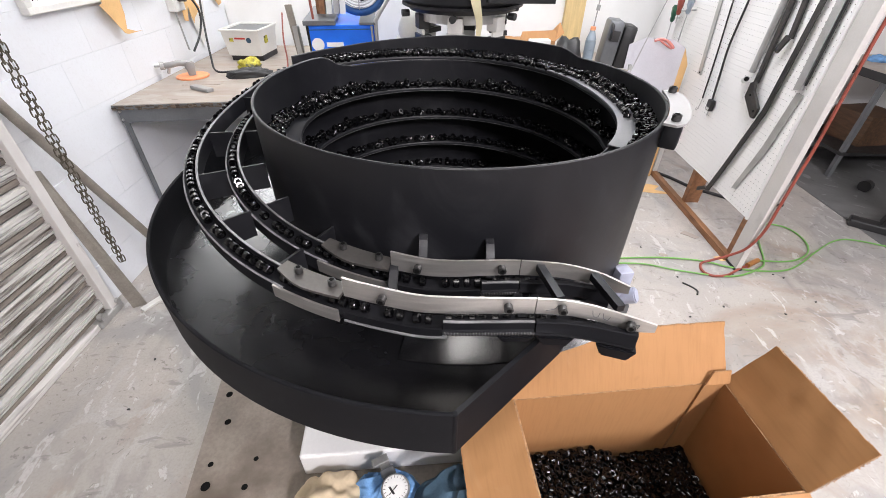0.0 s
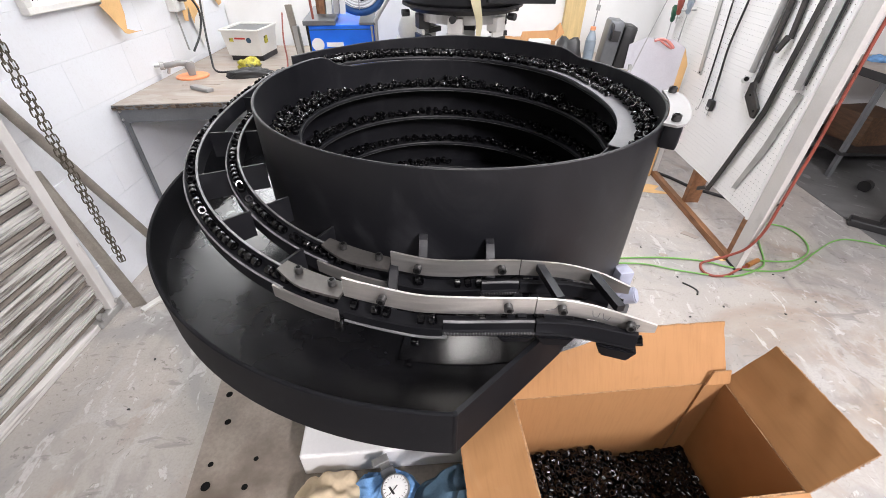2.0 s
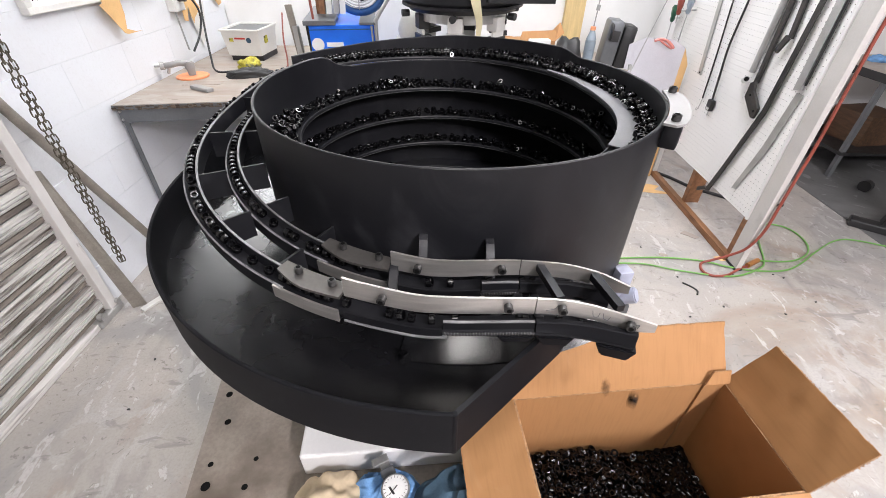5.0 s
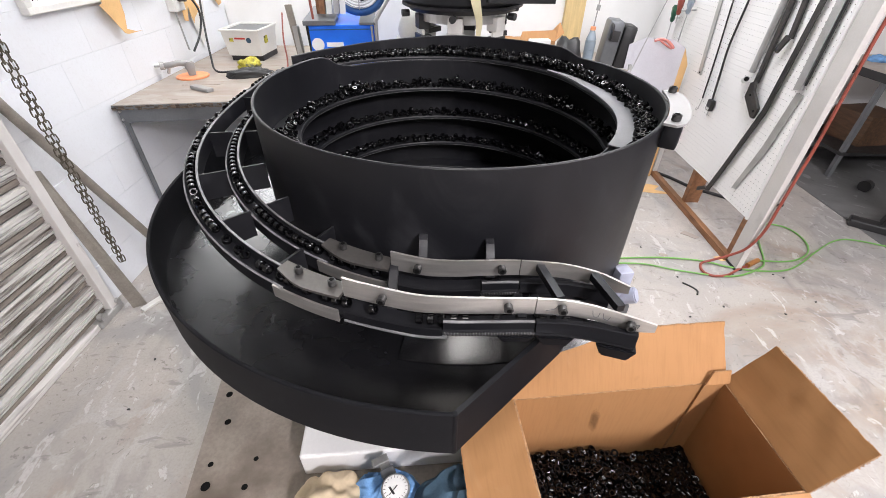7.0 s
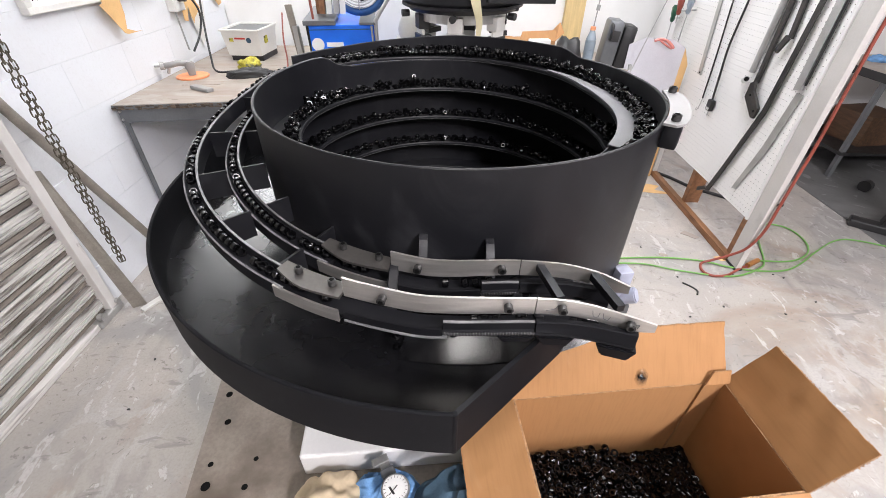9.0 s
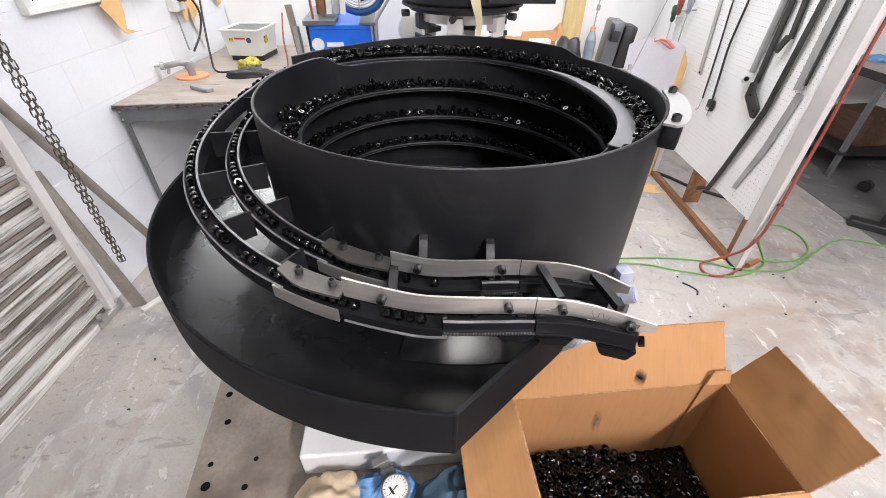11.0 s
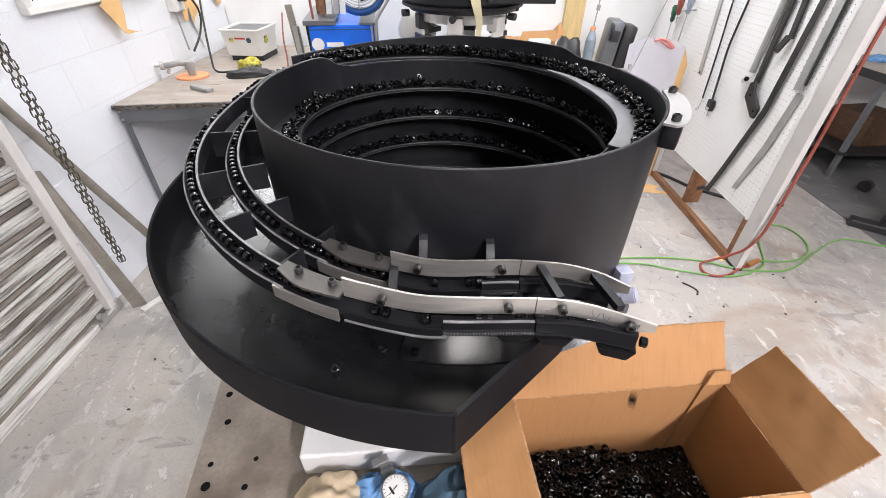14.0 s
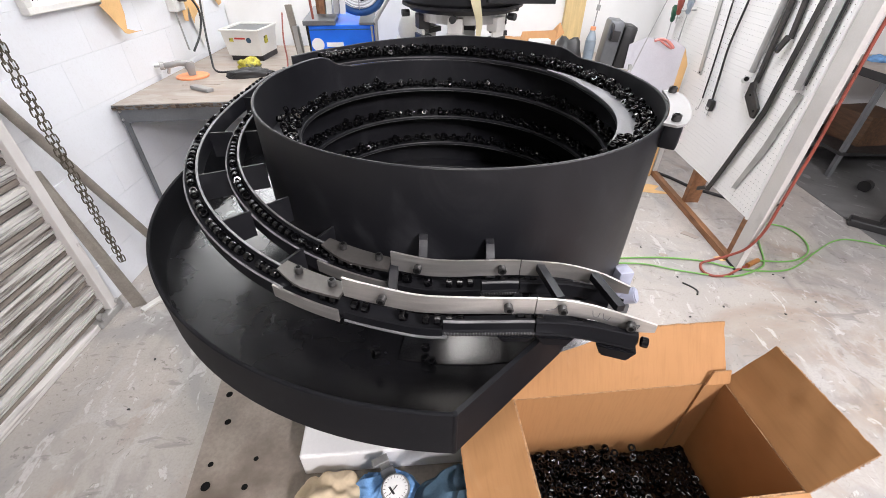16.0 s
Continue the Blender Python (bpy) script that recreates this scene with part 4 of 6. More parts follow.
# hanging chain
chain = thing("hanging_chain", "oily steel hoist chain hanging by the roller door", "chain", (0, 0, 0))
CX, CY = -1.42, 1.441


def link_bm(w=0.0078, h=0.0165, r=0.0024):
    bm = bmesh.new()
    pts = []
    for k in range(16):
        a = 2 * math.pi * k / 16
        pts.append(Vector((w * math.cos(a), 0, (h - w) * (1 if math.sin(a) > 0 else -1) * (0 if abs(math.sin(a)) < 1e-6 else 1) + w * math.sin(a))))
    rows = []
    for i, p in enumerate(pts):
        t = (pts[(i + 1) % 16] - pts[i - 1]).normalized()
        s = Vector((0, 1, 0))
        u = t.cross(s)
        rows.append([bm.verts.new(p + (u * math.cos(b) + s * math.sin(b)) * r) for b in (0, 1.2566, 2.5133, 3.7699, 5.0265)])
    for i in range(16):
        for j in range(5):
            bm.faces.new((rows[i][j], rows[i][(j + 1) % 5], rows[(i + 1) % 16][(j + 1) % 5], rows[(i + 1) % 16][j]))
    return bm


proto = part("chain_link", link_bm(), "chain", chain, smooth=60)
ZB = 0.300
for strand, (dx, dy) in enumerate(((-0.010, 0.004), (0.012, -0.004))):
    for k in range(46):
        z = ZB + 0.025 * k
        spread = 1 + 0.9 * max(0, (z - ZB)) * 1.2
        ob = proto if (strand, k) == (0, 0) else new("chain_link", proto.data)
        ob.parent = chain
        ob.matrix_world = pose(CX + dx * spread, CY + dy * spread, z + 0.012 * strand, 3 * math.sin(k * 2.1), 4 * math.sin(k * 1.3 + strand), (k % 2) * 90 + 38 + 9 * math.sin(k * 0.9))

# ---- workbench along the block wall ----
DZ = 0.790
bench = thing("workbench", "steel workbench with a worn plywood top against the wall", "workbench", (0, 0, 0))
bm = bmesh.new()
slab(bm, [(-1.606, 2.013), (-1.05, 2.095), (-0.72, 2.145), (-0.72, 3.40), (-1.606, 3.40)], DZ - 0.022, DZ)
part("bench_top", bm, "ply", bench)
bm = bmesh.new()
ax0, ax1 = Vector((-1.600, 2.030, 0)), Vector((-0.725, 2.160, 0))
sheet(bm, [ax0 + Vector((0, 0, DZ - 0.092)), ax1 + Vector((0, 0, DZ - 0.092)), ax1 + Vector((0, 0, DZ - 0.022)), ax0 + Vector((0, 0, DZ - 0.022))], 0.004, (-0.3, 0.95, 0))
part("apron", bm, "greysteel", bench, "grey steel apron")
bm = bmesh.new()
sheet(bm, [ax0 + Vector((-0.004, -0.022, DZ - 0.020)), ax1 + Vector((0, -0.022, DZ - 0.020)), ax1 + Vector((0, -0.022, DZ - 0.002)), ax0 + Vector((-0.004, -0.022, DZ - 0.002))], 0.006, (-0.3, 0.95, 0))
part("edge_trim", bm, "greysteel", bench, "bent metal edge strip")
for lx, ly in ((-1.580, 2.042), (-0.76, 2.172), (-0.76, 3.36), (-1.58, 3.36)):
    bm = bmesh.new()
    box(bm, lx - 0.02, lx + 0.008, ly - 0.004, ly, 0, DZ - 0.022)
    box(bm, lx - 0.02, lx - 0.016, ly + 0.0002, ly + 0.030, 0, DZ - 0.022)
    part("leg", bm, "greysteel", bench)
for q in (0.035, 0.075):
    part("bolt", cylinder((-1.588, 2.033, DZ - q), (-1.588, 2.024, DZ - q), 0.006, seg=10), "lightsteel", bench)

bm = bmesh.new()
g_edge = random.Random(21)
for i in range(46):
    f = i / 46
    x, y = -1.604 + 0.884 * f, 2.0125 + 0.132 * f
    for lay, z in ((0, DZ - 0.006), (1, DZ - 0.0125), (2, DZ - 0.019)):
        d = g_edge.uniform(0.001, 0.011)
        box(bm, x, x + 0.0185, y - d, y - 0.0002, z - 0.0025, z + 0.0025)
chips = part("edge_splinters", bm, "splinter", bench, "splintered dark plywood edge")
chips["kind"] = "stuff"
# parts cleaner
tank = thing("parts_cleaner", "off-white benchtop parts cleaner on black feet", "machine", (-1.285, 3.03, DZ), -4)
tank.scale = (0.87, 0.87, 0.87)
bm = bmesh.new()
a = [bm.verts.new((x, y, 0.035)) for x, y in ((-0.125, -0.13), (0.125, -0.13), (0.125, 0.15), (-0.125, 0.15))]
b = [bm.verts.new((x, y, 0.20)) for x, y in ((-0.14, -0.145), (0.14, -0.145), (0.14, 0.165), (-0.14, 0.165))]
for i in range(4):
    bm.faces.new((a[i], a[(i + 1) % 4], b[(i + 1) % 4], b[i]))
bm.faces.new(a[::-1])
bm.faces.new(b)
bmesh.ops.bevel(bm, geom=list(bm.edges), offset=0.0025, segments=2, affect="EDGES")
part("housing", bm, "offwhite", tank, smooth=40)
bm = bmesh.new()
for q in ((-0.15, 0.15, -0.155, -0.135), (-0.15, 0.15, 0.155, 0.175), (-0.15, -0.13, -0.1349, 0.1549), (0.13, 0.15, -0.1349, 0.1549)):
    box(bm, *q, 0.2005, 0.213, bev=0.002)
part("rim", bm, "offwhite", tank, "raised white rim")
part("basin", boxed(-0.129, 0.129, -0.134, 0.154, 0.2003, 0.2025), "greysteel", tank, "dark steel basin")
part("foot_tray", boxed(-0.115, 0.13, -0.12, 0.14, 0.0, 0.034, bev=0.004), "blackpart", tank)
part("warning_sticker", boxed(-0.05, 0.03, -0.1435, -0.1415, 0.148, 0.160), "red", tank, "red sticker")
part("warning_sticker", boxed(-0.09, -0.06, -0.142, -0.1395, 0.132, 0.155), "yellow", tank, "yellow sticker")
part("warning_sticker", cylinder((0.055, -0.1395, 0.142), (0.055, -0.1425, 0.142), 0.018, seg=20), "tealcloth", tank, "round blue sticker")
part("warning_sticker", boxed(0.1345, 0.1365, -0.06, 0.0, 0.11, 0.16), "yellow", tank)

# air tool with an orange pad
tool = thing("air_sander", "grey air sander standing on its orange pad", "power tool", (-1.455, 2.525, DZ), 8)
part("pad", cylinder((0, 0, 0.001), (0, 0, 0.010), 0.088, seg=32, bev=0.003), "orange", tool, "orange sanding pad")
bm = bmesh.new()
cyl(bm, (0, 0, 0.012), (0, 0, 0.04), 0.02, 0.022, seg=18)
cyl(bm, (0, 0, 0.04), (0, 0, 0.085), 0.028, 0.024, seg=20, bev=0.006)
part("head", bm, "grey", tool, smooth=50)
bm = bmesh.new()
hose(bm, [(0.0, 0, 0.070), (-0.05, -0.01, 0.078), (-0.09, -0.03, 0.074), (-0.12, -0.035, 0.071)], 0.016, seg=12)
part("grip", bm, "grey", tool, smooth=60)
bm = bmesh.new()
cyl(bm, (-0.12, -0.035, 0.071), (-0.14, -0.040, 0.071), 0.021, seg=14)
cyl(bm, (-0.14, -0.040, 0.071), (-0.168, -0.046, 0.072), 0.006, seg=10)
cyl(bm, (-0.10, -0.032, 0.062), (-0.11, -0.036, 0.030), 0.008, seg=10)
part("air_fitting", bm, "lightsteel", tool)
tagged(part("sanding_block", boxed(-0.02, 0.02, -0.07, 0.07, 0, 0.02, bev=0.005), "grey"), "small grey bar lying on the bench", "block").matrix_world = pose(-1.285, 2.27, DZ, 0, 0, 62)
tagged(part("paper_scrap", boxed(-0.1, 0.1, -0.035, 0.035, 0.0005, 0.002), "ply"), "flat scrap of pale paper on the bench", "paper").matrix_world = pose(-1.34, 2.40, DZ, 0, 0, 5)


def lump(name, mats, label, cat, at, size, seed, rz=0, ridges=0.35, sub=4):
    """A soft crumpled thing that rests on its support."""
    bm = bmesh.new()
    bmesh.ops.create_icosphere(bm, subdivisions=sub, radius=1.0)
    for v in bm.verts:
        p = v.co.copy()
        k = 1 + ridges * noise.noise(p * 1.6 + Vector((seed, 0, 0))) + ridges * 0.5 * noise.noise(p * 3.7 + Vector((0, seed, 0))) + ridges * 0.8 * (0.5 - abs(noise.noise(p * 2.4 + Vector((0, 0, seed)))))
        v.co = Vector((p.x * size[0] * k, p.y * size[1] * k, max(0.0, (p.z + 0.35)) * size[2] * k))
    ob = tagged(part(name, bm, mats, smooth=180), label, cat)
    ob.matrix_world = pose(*at, 0, 0, rz)
    return ob


lump("work_glove", "yellow", "crumpled yellow and black work gloves on the bench", "glove", (-1.20, 2.72, DZ), (0.070, 0.055, 0.040), 3.0, ridges=0.4)
lump("dark_cloth", "blackpart", "dark folded glove lying on the bench", "cloth", (-1.13, 2.55, DZ), (0.11, 0.045, 0.032), 7.0, 22, ridges=0.3)
tagged(part("cable", hosed([(-1.56, 3.05, 1.13), (-1.52, 2.98, 1.12), (-1.47, 2.85, 1.02), (-1.42, 2.72, 0.86), (-1.36, 2.62, 0.80), (-1.25, 2.62, 0.80), (-1.16, 2.56, 0.815)], 0.006), "blackpart", smooth=60), "black electric cable drooping onto the bench", "cable")
tagged(part("cable", hosed([(-1.05, 3.05, 1.05), (-1.02, 2.9, 0.93), (-0.97, 2.75, 0.83), (-0.95, 2.62, 0.803), (-1.0, 2.5, 0.803)], 0.005), "redhose", smooth=60), "thin red cable running down to the bench", "cable")

# wall pegboard, outlet box and paper templates
wp = thing("wall_pegboard", "white framed pegboard hung on the block wall", "pegboard", (XL, 0, 0))
part("board", boxed(0.02, 0.026, 1.83, 2.72, 1.225, 2.1), "peg", wp)
for a, b, z0, z1 in ((1.80, 2.75, 1.20, 1.226), (1.80, 1.832, 1.226, 2.1), (2.718, 2.75, 1.226, 2.1)):
    part("frame", boxed(0.0, 0.035, a, b, z0, z1, bev=0.003), "offwhite", wp)
bm = bmesh.new()
for i in range(34):
    for j in range(8):
        y, z = 1.85 + 0.0254 * i, 1.245 + 0.0254 * j
        vs = [bm.verts.new((0.0266, y + 0.0032 * math.cos(q * 1.0472), z + 0.0032 * math.sin(q * 1.0472))) for q in range(6)]
        bm.faces.new(vs)
hb = part("perforation", bm, "hole", wp)
hb["kind"] = "stuff"
outlet = thing("outlet_box", "white surface-mounted outlet box with cables", "outlet", (XL, 2.82, 1.085))
part("cover", boxed(0.0, 0.05, -0.05, 0.06, 0.0, 0.16, bev=0.006), "offwhite", outlet)
part("conduit", boxed(0.0, 0.04, -0.045, -0.01, 0.16, 0.7, bev=0.004), "offwhite", outlet)
part("plug", cylinder((0.05, 0.01, 0.07), (0.09, 0.01, 0.07), 0.022, seg=14), "blackpart", outlet)
part("cord", hosed([(0.09, 0.01, 0.07), (0.12, 0.02, 0.06), (0.13, 0.05, -0.02), (0.12, 0.0, -0.12), (0.10, -0.09, -0.20)], 0.006), "blackpart", outlet)
part("cord", hosed([(0.03, -0.03, 0.0), (0.04, -0.04, -0.10), (0.08, -0.1, -0.19)], 0.005), "grey", outlet)
for pts, lab, nx in (([(2.20, 1.30), (2.33, 1.30), (2.325, 1.14), (2.30, 1.075), (2.36, 1.055), (2.42, 1.050), (2.30, 1.052), (2.275, 1.06), (2.21, 1.15), (2.175, 1.19), (2.20, 1.195)], "tan paper template with a tapered tail on the wall", 0.04),
                     ([(2.93, 1.30), (3.05, 1.28), (3.02, 1.16), (3.08, 1.07), (2.99, 1.03), (2.96, 1.00), (2.94, 1.10), (2.90, 1.02), (2.86, 1.03), (2.87, 1.16)], "torn tan paper template hanging on the wall", 0.03),
                     ([(3.25, 1.30), (3.44, 1.28), (3.42, 1.06), (3.37, 1.05), (3.30, 1.13)], "tan paper template hanging on the wall", 0.02)):
    bm = bmesh.new()
    sheet(bm, [(XL + nx, y, z) for y, z in pts], 0.0015, (1, 0, 0))
    tagged(part("paper_template", bm, "paper"), lab, "template")
bm = bmesh.new()
sheet(bm, [(XL + 0.012, 2.96, 1.06), (XL + 0.012, 3.18, 1.10), (XL + 0.012, 3.10, 0.90), (XL + 0.012, 3.03, 0.86)], 0.002, (1, 0, 0))
tagged(part("paper_template", bm, "offwhite"), "white paper template hanging on the wall", "template")

# ---- back of the shop ----
welder = thing("welder", "bright blue welding power source with a steel top tray", "welder", (-0.578, 2.6, 0.0), 8.5)
part("cabinet", boxed(-0.18, 0.18, 0.0, 0.62, 0.32, 1.055, bev=0.006), "blue", welder)
bm = bmesh.new()
box(bm, -0.205, -0.03, -0.02, 0.6, 1.056, 1.080, bev=0.003)
box(bm, 0.10, 0.19, -0.02, 0.6, 1.056, 1.068, bev=0.002)
part("top_tray", bm, "greysteel", welder, "grey steel tray")
part("seam", boxed(-0.178, 0.178, -0.0015, 0.0, 1.030, 1.034), "tealcloth", welder)
part("logo", cylinder((-0.140, -0.001, 0.958), (-0.140, -0.004, 0.958), 0.034, seg=24), "white", welder, "white round mark")
part("logo", boxed(-0.092, 0.000, -0.004, -0.001, 0.945, 0.968), "white", welder, "white bar mark")
part("side_panel", boxed(-0.187, -0.181, 0.0, 0.6, 0.32, 1.05), "blackpart", welder)
part("base", boxed(-0.2, 0.2, -0.04, 0.66, 0.10, 0.319, bev=0.01), "blackpart", welder)
for wx in (-0.17, 0.17):
    for wy in (0.05, 0.55):
        part("caster", cylinder((wx - 0.015, wy, 0.05), (wx + 0.015, wy, 0.05), 0.05, seg=20), "blackpart", welder)
bm = bmesh.new()
hose(bm, [(0.19, -0.01, 0.90), (0.19, -0.01, 1.06), (0.20, -0.01, 1.09), (0.26, 0.0, 1.17), (0.33, 0.02, 1.26)], 0.011, seg=10)
part("handle", bm, "lightsteel", welder, "bent chrome handle", 60)
part("chain", hosed([(0.165, -0.012, 1.05), (0.168, -0.016, 0.95), (0.172, -0.012, 0.84)], 0.006), "lightsteel", welder)

fan = thing("floor_fan", "round blue shop fan with a wire guard", "fan", (-0.49, 2.75, 1.10))
FZ = 0.155


def torus(bm, c, R, r, seg=36, k=8, mi=0):
    rows = [[bm.verts.new((c[0] + (R + r * math.cos(b)) * math.cos(a), c[1] + r * math.sin(b), c[2] + (R + r * math.cos(b)) * math.sin(a))) for b in (2 * math.pi * j / k for j in range(k))] for a in (2 * math.pi * i / seg for i in range(seg))]
    for i in range(seg):
        for j in range(k):
            bm.faces.new((rows[i][j], rows[i][(j + 1) % k], rows[(i + 1) % seg][(j + 1) % k], rows[(i + 1) % seg][j])).material_index = mi


bm = bmesh.new()
torus(bm, (0, 0, FZ), 0.155, 0.022)
part("shroud", bm, "fanblue", fan, smooth=60)
bm = bmesh.new()
for R in (0.03, 0.045, 0.06, 0.075, 0.09, 0.105, 0.12, 0.135):
    torus(bm, (0, -0.018, FZ), R, 0.0028, 32, 5)
for i in range(3):
    a = i * 2.094 + 0.5
    cyl(bm, (0, -0.018, FZ), (0.15 * math.cos(a), -0.014, FZ + 0.15 * math.sin(a)), 0.003, seg=6)
part("wire_guard", bm, "lightsteel", fan, smooth=60)
part("motor", cylinder((0, 0.0, FZ), (0, 0.1, FZ), 0.04, seg=20), "blackpart", fan)
bm = bmesh.new()
for i in range(5):
    a = i * 1.2566
    m = Matrix.Translation((0, 0.02, FZ)) @ Matrix.Rotation(a, 4, "Y") @ Matrix.Rotation(0.5, 4, "Z")
    sheet(bm, [m @ Vector(p) for p in ((0.02, 0, -0.02), (0.125, 0.01, -0.045), (0.13, 0.01, 0.03), (0.02, 0, 0.02))], 0.003, (0, 1, 0))
part("blade", bm, "blackpart", fan)

rack = thing("bar_stock", "assorted metal bars and boards standing behind the bench", "metal stock", (-0.84, 2.72, 0.0))
for i, (x, y, w, h, lean, m_) in enumerate(((0.0, 0.0, 0.030, 1.03, -2, "lightsteel"), (0.012, 0.10, 0.04, 1.13, -5, "pipe"), (0.085, 0.10, 0.05, 1.16, 1, "wood"), (0.06, 0.16, 0.09, 1.02, -2, "blackpart"), (-0.02, 0.20, 0.026, 1.0, -4, "lightsteel"))):
    part("bar", boxed(-w / 2, w / 2, -0.008, 0.008, 0, h, bev=0.002, m=pose(x, y, 0.0, 0, lean, 0)), m_, rack)
part("orange_rod", hosed([(0.13, -0.10, 0.0), (0.112, -0.10, 0.9), (0.10, -0.10, 1.22)], 0.007, smooth=1), "redhose", rack, "thin copper-coloured rod")
for x, z, m_ in ((-0.66, 1.10, "offwhite"), (-0.62, 1.10, "lightsteel"), (-0.585, 1.10, "offwhite"), (-0.70, 1.10, "wood")):
    ob = tagged(part("book", boxed(-0.015, 0.015, -0.06, 0.06, 0, 0.16 + 0.02 * (x * 37 % 1), bev=0.002), m_), "upright pad of paper and boards on the welder tray", "pad")
    ob.matrix_world = pose(x, 2.72, z, 0, 3, 10)

# second feeder
feeder2 = thing("bowl_feeder", "second black bowl feeder on a spring base behind the first", "machine", (0.085, 2.42, 0.0))
bm = bmesh.new()
cyl(bm, (0, 0, 1.21), (0, 0, 1.50), 0.30, 0.32, seg=56)
cyl(bm, (0, 0, 1.165), (0, 0, 1.21), 0.265, 0.30, seg=56)
part("bowl", bm, "powder", feeder2, smooth=40)
part("chute", boxed(0.10, 0.40, -0.30, -0.22, 1.22, 1.27, bev=0.004), "powder", feeder2)
bm = bmesh.new()
cyl(bm, (0, 0, 1.12), (0, 0, 1.164), 0.22, seg=40)
part("cross_arm", bm, "lightsteel", feeder2)
bm = bmesh.new()
cyl(bm, (0, 0, 1.185), (0, 0, 1.197), 0.302, seg=64, bev=0.002)
part("flange", bm, "powder", feeder2, "thin black flange", 40)
for i in range(6):
    a = i * 1.0472 + 0.35
    m = pose(0.21 * math.cos(a), 0.21 * math.sin(a), 0, 0, 0, math.degrees(a))
    part("spring_block", boxed(-0.03, 0.03, -0.035, 0.035, 1.085, 1.15, bev=0.004, m=m), "blackpart" if i % 3 == 0 else "offwhite", feeder2)
    part("leaf_spring", boxed(-0.006, 0.006, -0.045, 0.045, 0.90, 1.084, m=m @ pose(0.012, 0.0, 0, 0, 0, 0)), "offwhite", feeder2)
    part("spring_clamp", boxed(-0.03, 0.03, -0.05, 0.05, 1.035, 1.06, bev=0.003, m=m), "blackpart", feeder2)
    part("knob", cylinder((0.28 * math.cos(a), 0.28 * math.sin(a), 1.155), (0.315 * math.cos(a), 0.315 * math.sin(a), 1.155), 0.016, seg=10), "blackpart", feeder2)
part("base", cylinder((0, 0, 0.70), (0, 0, 0.93), 0.24, seg=40, bev=0.01), "greysteel", feeder2)
part("stand", boxed(-0.28, 0.28, -0.28, 0.28, 0.0, 0.70, bev=0.01), "offwhite", feeder2)
bm = bmesh.new()
sweep(bm, spline([(0.125, 2.085, 1.25), (0.138, 2.075, 1.20), (0.150, 2.085, 1.15), (0.148, 2.09, 1.09)], 4), lambda f: [(-0.022 + 0.012 * f, -0.001), (0.022 - 0.012 * f, -0.001), (0.022 - 0.012 * f, 0.001), (-0.022 + 0.012 * f, 0.001)], outs=[(1, -0.3, 0)] * 13)
tagged(part("tape_strip", bm, "tape"), "curled strip of cream masking tape hanging from the bowl", "tape")
# shade on the floor by the far table, laid as a thin dark sheet
tagged(part("floor_coat", boxed(2.62, 4.9, 1.2, 3.45, 0.0005, 0.003), "mat"), "strip of scuffed workshop floor with painted shade", "floor coat", kind="structure")
lump("white_jug", "offwhite", "round white plastic jug on the welder side shelf", "jug", (-0.19, 2.75, 0.97), (0.085, 0.085, 0.11), 2.0, ridges=0.05, sub=3)
tagged(part("shelf_stand", boxed(-0.29, -0.09, 2.62, 2.88, 0.0, 0.969), "offwhite"), "plain pale side stand behind the feeder", "stand")

# back bench with boxes, case, bottle
bb = thing("back_bench", "plain pale bench along the back wall", "bench", (0, 0, 0))
part("bench_top", boxed(0.20, 1.22, 2.95, 3.47, 0.72, 0.75, bev=0.003), "ply", bb)
for x in (0.25, 1.17):
    for y in (3.0, 3.42):
        part("leg", boxed(x - 0.03, x + 0.03, y - 0.03, y + 0.03, 0, 0.72), "pine", bb)
tagged(part("timber_post", boxed(0.865, 1.005, YB - 0.05, YB - 0.003, 0.752, ZC - 0.002, bev=0.003), "pine"), "pale yellow timber post fixed to the wall", "post", kind="")
sbox = tagged(part("small_box", boxed(-0.13, 0.13, -0.09, 0.09, 0, 0.13, bev=0.002), "card"), "small open cardboard box on the back bench", "box")
sbox.matrix_world = pose(0.62, 3.25, 0.75, 0, 0, 8)
bm = bmesh.new()
sheet(bm, [(-0.13, -0.09, 0.13), (0.13, -0.09, 0.13), (0.14, -0.05, 0.19), (-0.10, -0.05, 0.185)], 0.003, (0, -1, 0.4))
sheet(bm, [(0.13, -0.09, 0.13), (0.13, 0.09, 0.13), (0.20, 0.05, 0.22), (0.20, -0.05, 0.17)], 0.003, (0.5, 0, 0.6))
sheet(bm, [(-0.13, -0.09, 0.13), (-0.13, 0.09, 0.13), (-0.24, 0.07, 0.14), (-0.24, -0.07, 0.14)], 0.003, (0, 0, 1))
part("lid", bm, "card", sbox)
tagged(part("paper_stack", boxed(-0.07, 0.07, -0.03, 0.03, 0, 0.15, bev=0.003), "white"), "pack of white labels in the box", "paper").matrix_world = pose(0.64, 3.12, 0.75, 0, 0, 5)

case = thing("tool_case", "black moulded plastic tool case standing on end", "case", (1.115, 3.05, 0.75), -6)
case.scale = (0.88, 0.9, 0.93)
part("shell", boxed(-0.09, 0.02, -0.05, 0.12, 0, 0.30, bev=0.02, m=pose(0, 0, 0, 0, 6, 0)), "greysteel", case, smooth=40)
part("shell", boxed(0.025, 0.12, -0.05, 0.12, 0, 0.28, bev=0.02, m=pose(0, 0, 0, 0, 6, 0)), "blackpart", case, smooth=40)
part("handle", hosed([(-0.045, -0.055, 0.28), (-0.045, -0.085, 0.27), (-0.045, -0.085, 0.20), (-0.045, -0.055, 0.19)], 0.011), "blackpart", case, smooth=60)
